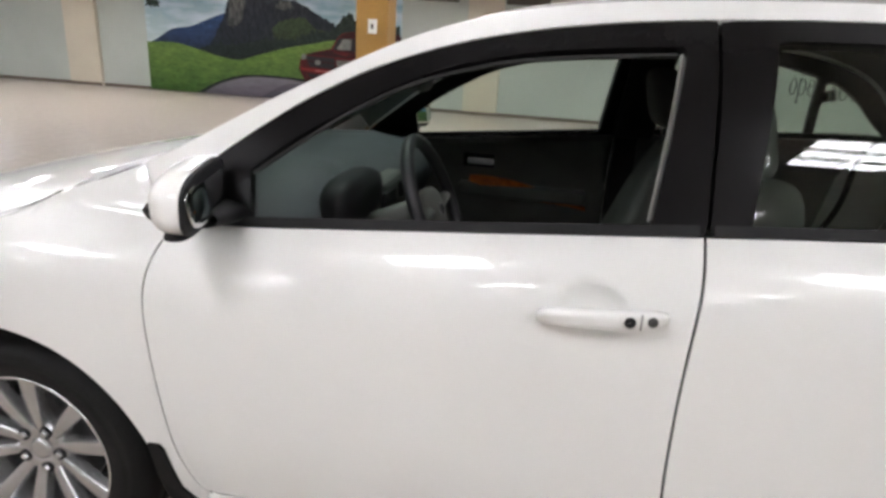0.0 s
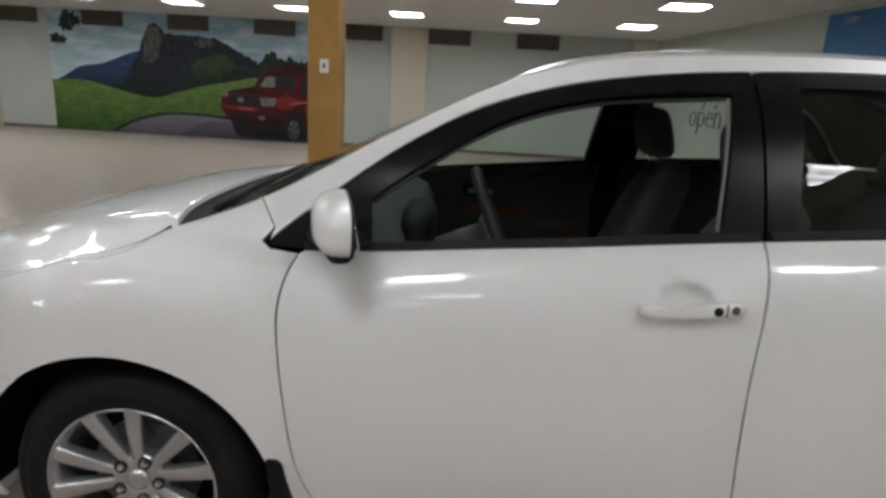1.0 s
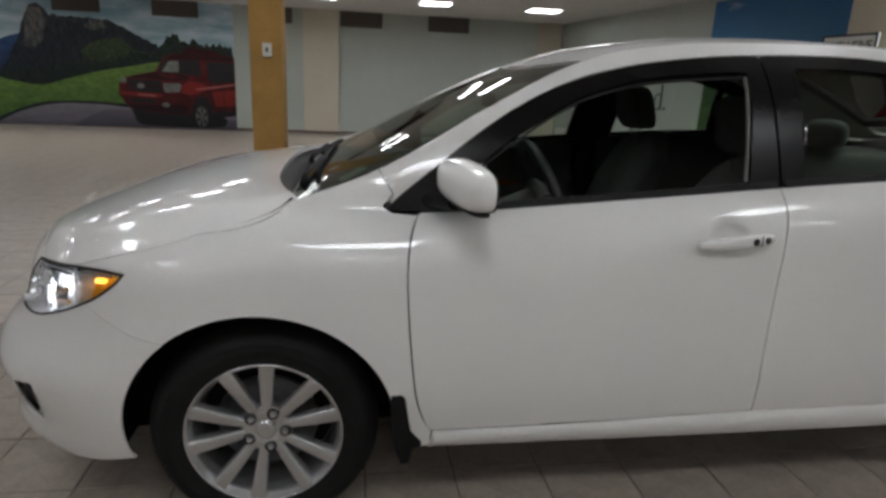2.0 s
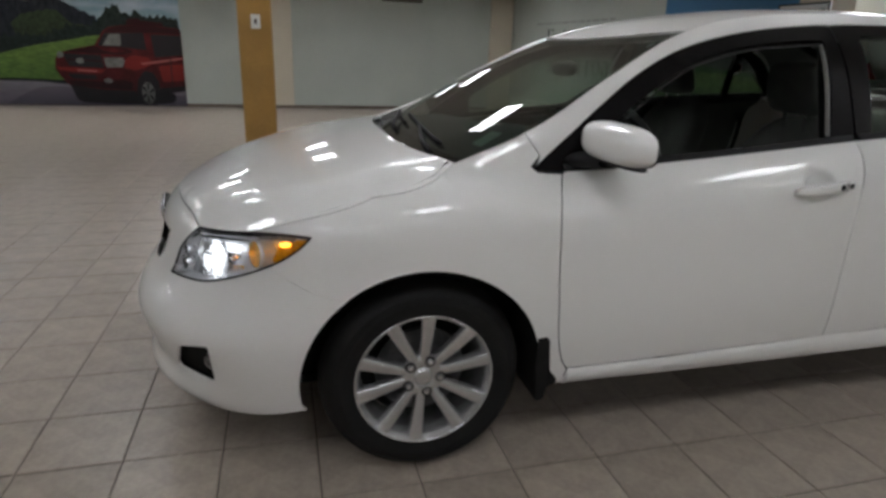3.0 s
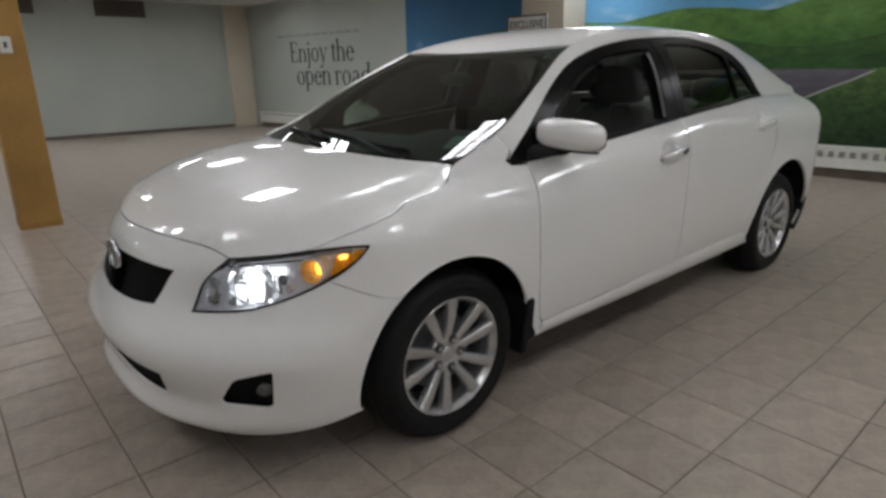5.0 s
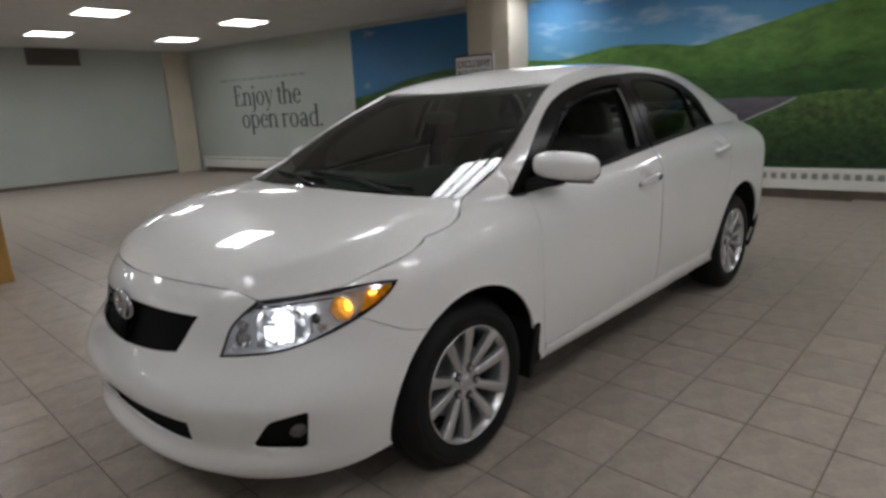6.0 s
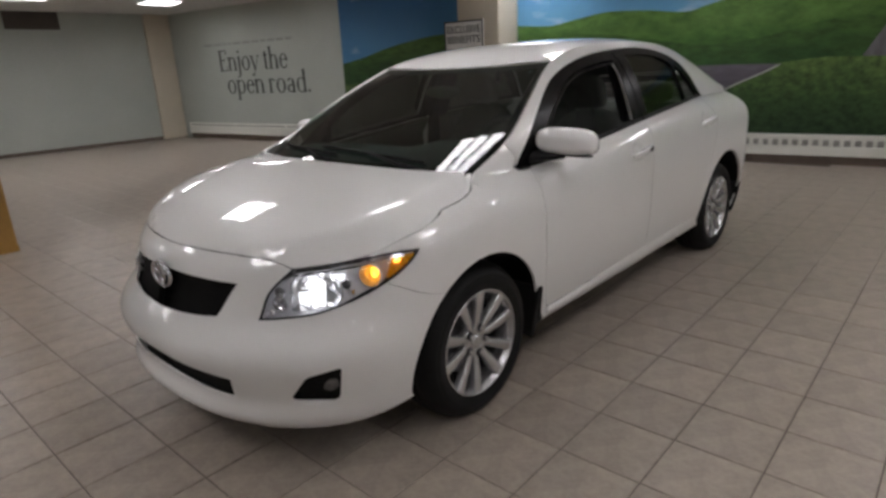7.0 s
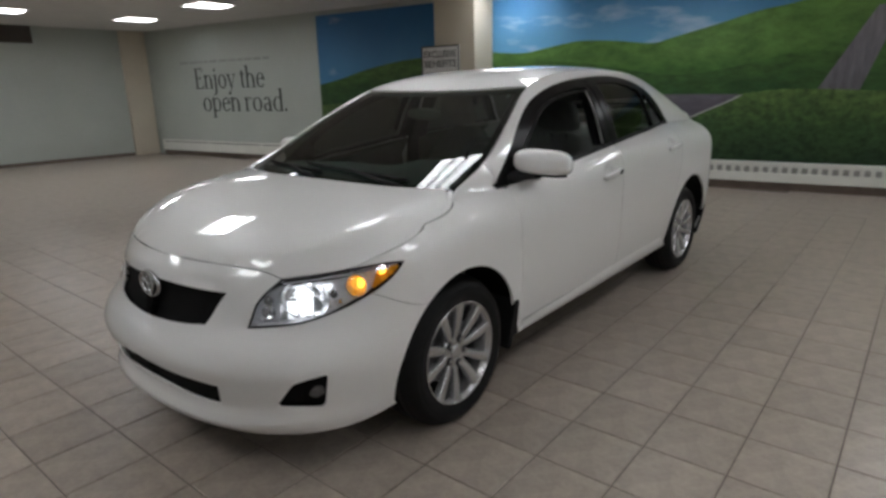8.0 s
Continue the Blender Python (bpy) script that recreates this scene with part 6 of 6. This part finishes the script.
for x0, x1 in ((0.37, 2.21),):
    for sgn in (-1, 1):
        part("floor_pan", box((x0, min(sgn * 0.571, sgn * 0.735), 0.222), (x1, max(sgn * 0.571, sgn * 0.735), 0.248)), UNDER, car)
# black shell added inside the nose, to darken what shows through its openings
for mirror in (False, True):
    def shell_fn(u, z):
        x, y, zz = near(u, z)
        return 1.3 + (x - 1.3) * 0.985, y * 0.955, zz
    nose_shell = [(NOSE_MID, 0.20), (NOSE_MID, 0.72), (-0.93, 0.72), (-0.91, 0.54), (-0.6, 0.54), (-0.40, 0.52), (-0.42, 0.40), (-0.42, 0.22)]
    v, f = patch(straight(nose_shell, 0.05), shell_fn, 0.06, 0, False, (), mirror)
    attach("inner_nose", mesh_of("inner_nose", v, f, UNDER), car)

# mud flaps: a thick rubber sheet that fills the corner behind each wheel
FLAP_F = [(0.338, 0.430), (0.366, 0.432), (0.377, 0.420), (0.386, 0.360), (0.397, 0.303), (0.428, 0.264), (0.429, 0.243), (0.405, 0.232), (0.396, 0.182), (0.372, 0.178), (0.356, 0.225), (0.342, 0.330)]
FLAP_R = [(2.962, 0.420), (2.985, 0.425), (3.005, 0.36), (3.025, 0.27), (3.030, 0.195), (3.008, 0.190), (2.985, 0.26), (2.966, 0.34)]
for outline in (FLAP_F, FLAP_R):
    for sgn in (-1, 1):
        bm = bmesh.new()
        bm.faces.new([bm.verts.new((x, sgn * 0.615, z)) for x, z in outline])
        grown = bmesh.ops.extrude_face_region(bm, geom=list(bm.faces))["geom"]
        for g in grown:
            if isinstance(g, bmesh.types.BMVert):
                g.co.y = sgn * (float(side_low(max(g.co.z, 0.21))) + 0.006)
        bmesh.ops.recalc_face_normals(bm, faces=bm.faces)
        bmesh.ops.bevel(bm, geom=list(bm.edges), offset=0.003, segments=1, affect="EDGES")
        part("mud_flap", bm, RUBBER, car, "black rubber mud flap")

# ---- inside the car ----
for k, door in enumerate(front_doors):
    mirror = k == 1
    def trim_fn(u, z):
        x, y, zz = near(u, z)
        return x, y + 0.055, zz
    poly = straight([(0.42, 0.36), (0.42, 0.90), *belt(0.45, 1.37, 0.1, up=-0.004), (1.38, 0.36)], 0.05)
    v, f = patch(poly, trim_fn, 0.06, 0.03, True, (), mirror)
    attach("door_lining", mesh_of("door_lining", v, f, DARK_TRIM), door, "dark grey door lining")
    s = 1 if mirror else -1
    part("armrest", box((0.75, min(s * 0.69, s * 0.785), 0.70), (1.30, max(s * 0.69, s * 0.785), 0.755), 0.015), DARK_TRIM, door)
    inlay = []
    for q in np.linspace(0, 1, 15):
        h = 0.026 * math.sin(math.pi * min(1, q * 1.15 + 0.05)) ** 0.7 + 0.004
        inlay.append((0.80 + 0.50 * q, 0.772 - 0.085 * q, h))
    iv, jf = [], []
    for x, z, h in inlay:
        iv += [(x, s * 0.735, z + h * 1.2), (x, s * 0.705, z + h * 0.5), (x, s * 0.695, z - h * 0.6), (x, s * 0.735, z - h * 1.2)]
    for q in range(14):
        for j in range(3):
            jf.append((q * 4 + j, q * 4 + j + 1, q * 4 + j + 5, q * 4 + j + 4))
    attach("wood_inlay", mesh_of("wood_inlay", iv, jf, WOODTRIM), door, "glossy brown wood inlay")
    part("handle_recess", box((0.765, min(s * 0.728, s * 0.75), 0.822), (0.90, max(s * 0.728, s * 0.75), 0.882), 0.008), BLACK, door)
    part("inner_handle", box((0.785, min(s * 0.704, s * 0.726), 0.838), (0.90, max(s * 0.704, s * 0.726), 0.864), 0.007), HOUSING, door, "silver inner handle")
for k, door in enumerate(rear_doors):
    mirror = k == 1
    poly = straight([(1.44, 0.36), (1.44, 0.95), *belt(1.45, 2.28, 0.1, up=-0.004), (2.2, 0.66), (2.1, 0.36)], 0.05)
    v, f = patch(poly, trim_fn, 0.06, 0.03, True, (), mirror)
    attach("door_lining", mesh_of("door_lining", v, f, DARK_TRIM), door, "dark grey door lining")

for mirror in (False, True):
    def inner_fn(u, z):
        x, y, zz = near(u, z)
        return x, y + 0.028, zz - 0.004
    poly = clean(shrink(clean(upper), 0.006))
    v, f = patch(poly, inner_fn, 0.05, 0, False, (), mirror)
    attach("pillar_lining", mesh_of("pillar_lining", v, f, LINER), car, "grey pillar lining")


def dashboard():
    rows = []
    prof = [(0.02, 0.90), (0.20, 0.955), (0.36, 0.965), (0.50, 0.945), (0.60, 0.90), (0.635, 0.84), (0.62, 0.76), (0.56, 0.66), (0.50, 0.45)]
    for y in np.linspace(-0.70, 0.70, 29):
        hump = 0.05 * math.exp(-((y + 0.36) / 0.17) ** 2)
        dip = -0.02 * (y / 0.7) ** 4
        rows.append([(x + (0.02 if 2 < i < 7 else 0) * math.exp(-((y + 0.36) / 0.2) ** 2), y, z + dip + (hump if 2 <= i <= 4 else 0)) for i, (x, z) in enumerate(prof)])
    v, f = lofted(rows)
    d = attach("dashboard", mesh_of("dashboard", v, f, DASH), car, "grey soft dashboard")
    attach("instrument_panel", mesh_of("instrument_panel", *superbox((0.59, -0.53, 0.84), (0.69, -0.19, 0.975), 3.0, 16), BLACK), d, "dark hooded instrument cluster")
    part("centre_stack", box((0.56, -0.13, 0.55), (0.66, 0.13, 0.90), 0.02), DARK_TRIM, d, "dark centre console")
    for y, z in ((-0.09, 0.85), (0.09, 0.85)):
        part("air_vent", box((0.652, y - 0.06, z - 0.025), (0.672, y + 0.06, z + 0.025), 0.006), BLACK, d)
    part("console", box((0.62, -0.10, 0.25), (1.35, 0.10, 0.52), 0.03), DARK_TRIM, car, "dark centre tunnel")


dashboard()


def steering_wheel():
    m = Matrix.Translation((0.862, -0.36, 0.902)) @ Matrix.Rotation(radians(-23), 4, "Y")
    n, k = 40, 10
    v, f = [], []
    for i in range(n):
        a = 2 * math.pi * i / n
        for j in range(k):
            b = 2 * math.pi * j / k
            r = 0.178 + 0.018 * math.cos(b)
            v.append((0.0165 * math.sin(b), r * math.cos(a), r * math.sin(a)))
    for i in range(n):
        for j in range(k):
            f.append((i * k + j, i * k + (j + 1) % k, ((i + 1) % n) * k + (j + 1) % k, ((i + 1) % n) * k + j))
    w = attach("steering_wheel", mesh_of("steering_wheel", v, f, WHEEL_GRIP), car, "dark grey steering wheel", m)
    attach("hub", mesh_of("hub", *superbox((-0.045, -0.075, -0.07), (0.012, 0.075, 0.055), 3, 12), DARK_TRIM), w)
    for a in (0, 180, 270):
        v, f = tube([(-0.012, 0.05 * math.cos(radians(a)), 0.05 * math.sin(radians(a))), (-0.005, 0.17 * math.cos(radians(a)), 0.17 * math.sin(radians(a)))], [0.022, 0.012])
        attach("spoke", mesh_of("spoke", v, f, DARK_TRIM), w)
    attach("emblem", mesh_of("emblem", *superbox((0.010, -0.022, -0.022), (0.016, 0.022, 0.008), 2.2, 8), ALLOY), w, "plain silver oval")
    v, f = tube([(-0.02, 0, 0), (-0.26, 0, 0.0)], 0.04)
    attach("steering_column", mesh_of("steering_column", v, f, DARK_TRIM), w)


steering_wheel()


def car_seat(y, dx, dz):
    lean = lambda p: p[0] + dx + 0.33 * (p[2] - 0.45)
    s = attach("seat", mesh_of("seat", *superbox((0.88 + dx, y - 0.25, 0.28), (1.40 + dx, y + 0.25, 0.48 + dz), 4, 16), FABRIC), car, "dark grey fabric seat")

    def back(p):
        w = (p[1] - y) / 0.245
        x = lean(p) - 0.055 * (abs(w) ** 3) * max(0, 1 - (p[2] - 0.42) / 0.6) + 0.02 * math.exp(-((w / 0.45) ** 2))
        return (x, y + (p[1] - y) * (1 - 0.75 * max(0, p[2] - 0.78) ** 1.3), p[2] + dz - 0.03 * w * w * max(0, p[2] - 0.9) * 6)
    attach("backrest", mesh_of("backrest", *superbox((1.265, y - 0.245, 0.42), (1.405, y + 0.245, 1.075), 4, 22, back), FABRIC), s)
    attach("headrest", mesh_of("headrest", *superbox((1.43, y - 0.135, 1.085), (1.535, y + 0.135, 1.275), 4.0, 18, lambda p: (p[0] + dx - 0.24 * (p[2] - 1.085), y + (p[1] - y) * (1 - 0.9 * (p[2] - 1.085)), p[2] + dz)), FABRIC), s, "dark headrest")
    for d in (-0.05, 0.05):
        v, f = tube([(1.478 + dx, y + d, 1.02 + dz), (1.472 + dx, y + d, 1.12 + dz)], 0.006)
        attach("headrest_post", mesh_of("headrest_post", v, f, CHROME), s, "chrome post")


car_seat(-0.36, 0.085, -0.03)
car_seat(0.36, 0.03, 0.0)


def rear_bench():
    s = attach("rear_bench", mesh_of("rear_bench", *superbox((1.85, -0.64, 0.28), (2.40, 0.64, 0.52), 5, 16), FABRIC), car, "dark grey fabric rear bench")
    attach("backrest", mesh_of("backrest", *superbox((2.22, -0.62, 0.45), (2.40, 0.62, 1.02), 5, 18, lambda p: (p[0] + 0.45 * (p[2] - 0.5), p[1], p[2])), FABRIC), s)
    for y in (-0.38, 0.38):
        attach("headrest", mesh_of("headrest", *superbox((2.44, y - 0.12, 1.02), (2.54, y + 0.12, 1.16), 3, 12), FABRIC), s)
    part("parcel_shelf", box((2.50, -0.60, 0.99), (3.0, 0.60, 1.02), 0.006), DARK_TRIM, car)


rear_bench()
v, f = patch(across(0.90, 2.28, -0.05, 0.03), top_fn, 0.08, 0, False, (), False, -0.03, ROOF_IN)
attach("headliner", mesh_of("headliner", v, f, LINER), car, "grey headliner")
v, f = superbox((0.72, -0.11, 1.165), (0.75, 0.11, 1.225), 3, 10)
attach("rear_view_mirror", mesh_of("rear_view_mirror", v, f, DARK_TRIM), car, "dark rear-view mirror")
for s in (-1, 1):
    bm = box((1.38, min(s * 0.70, s * 0.735), 0.36), (1.47, max(s * 0.70, s * 0.735), 1.0), 0.01)
    w = 1.465 if s < 0 else 1.53
    box((1.375, min(s * 0.545, s * 0.58), 1.0), (w, max(s * 0.545, s * 0.58), 1.34), 0.01, bm=bm)
    for vv in bm.verts:
        if vv.co.z > 0.99 and abs(vv.co.y) < 0.62:
            k = (1.34 - vv.co.z) / 0.34
            vv.co.y += s * 0.13 * k
            vv.co.x += 0.03 * (0.6 - k)
    part("centre_pillar_lining", bm, BLACK, car, "dark centre pillar lining")
part("cabin_floor", box((0.5, -0.76, 0.245), (2.2, 0.76, 0.275)), DARK_TRIM, car, "dark carpet")


# ---- floor ----
PITCH, TURN_F = 0.2935, radians(0.5)
ORIGIN = Vector((-0.0255, 0.0099, 0))
structure("floor", box((WEST - 0.2, SOUTH - 0.2, -0.2), (9.9, WALL_A + 0.2, -0.004)), GROUT, "tiled showroom floor with brown grout", "floor")
floor = bpy.data.objects["floor"]


def tile_mesh():
    h, b = PITCH / 2 - 0.0027, 0.0025
    v = [(sx * h, sy * h, -0.006) for sx, sy in ((-1, -1), (1, -1), (1, 1), (-1, 1))]
    v += [(sx * h, sy * h, -0.0015) for sx, sy in ((-1, -1), (1, -1), (1, 1), (-1, 1))]
    v += [(sx * (h - b), sy * (h - b), 0) for sx, sy in ((-1, -1), (1, -1), (1, 1), (-1, 1))]
    f = [(8, 9, 10, 11)]
    for i in range(4):
        j = (i + 1) % 4
        f += [(i, j, 4 + j, 4 + i), (4 + i, 4 + j, 8 + j, 8 + i)]
    return v, f


tv, tf = tile_mesh()
tile_data = mesh_of("tile", tv, tf, TILE, False)
rest_v, rest_f = [], []
rnd = random.Random(3)
ca, sa = math.cos(TURN_F), math.sin(TURN_F)
singles = 0
for i in range(-58, 33):
    for j in range(-41, 42):
        a, b = (i + 0.5) * PITCH, (j + 0.5) * PITCH
        x, y = ORIGIN.x + ca * a - sa * b, ORIGIN.y + sa * a + ca * b
        if not (WEST < x < 9.6 and SOUTH < y < WALL_A - 0.02) or x > CORNER.x + (WALL_A - y) * 0.1292 - 0.05:
            continue
        dz = rnd.uniform(-0.0006, 0.0006)
        if -1.9 < x < 2.2 and -2.3 < y < -0.2 or -2.0 < x < -0.7 and -0.2 <= y < 1.6:
            ob = attach("tile", tile_data, floor)
            ob.location, ob.rotation_euler = (x, y, dz), (0, 0, TURN_F)
            singles += 1
        else:
            s = len(rest_v)
            w = 1 if math.hypot(x, y) < 3.0 else 1.007 if math.hypot(x, y) < 5.5 else 1.013
            rest_v += [(x + (ca * p - sa * q) * w, y + (sa * p + ca * q) * w, z + dz) for p, q, z in tv]
            rest_f += [tuple(k + s for k in f) for f in tf]
ob = attach("tiles_beyond", mesh_of("tiles_beyond", rest_v, rest_f, TILE_FAR, False), floor)
tagged(ob, "the floor's other beige tiles", kind="stuff")
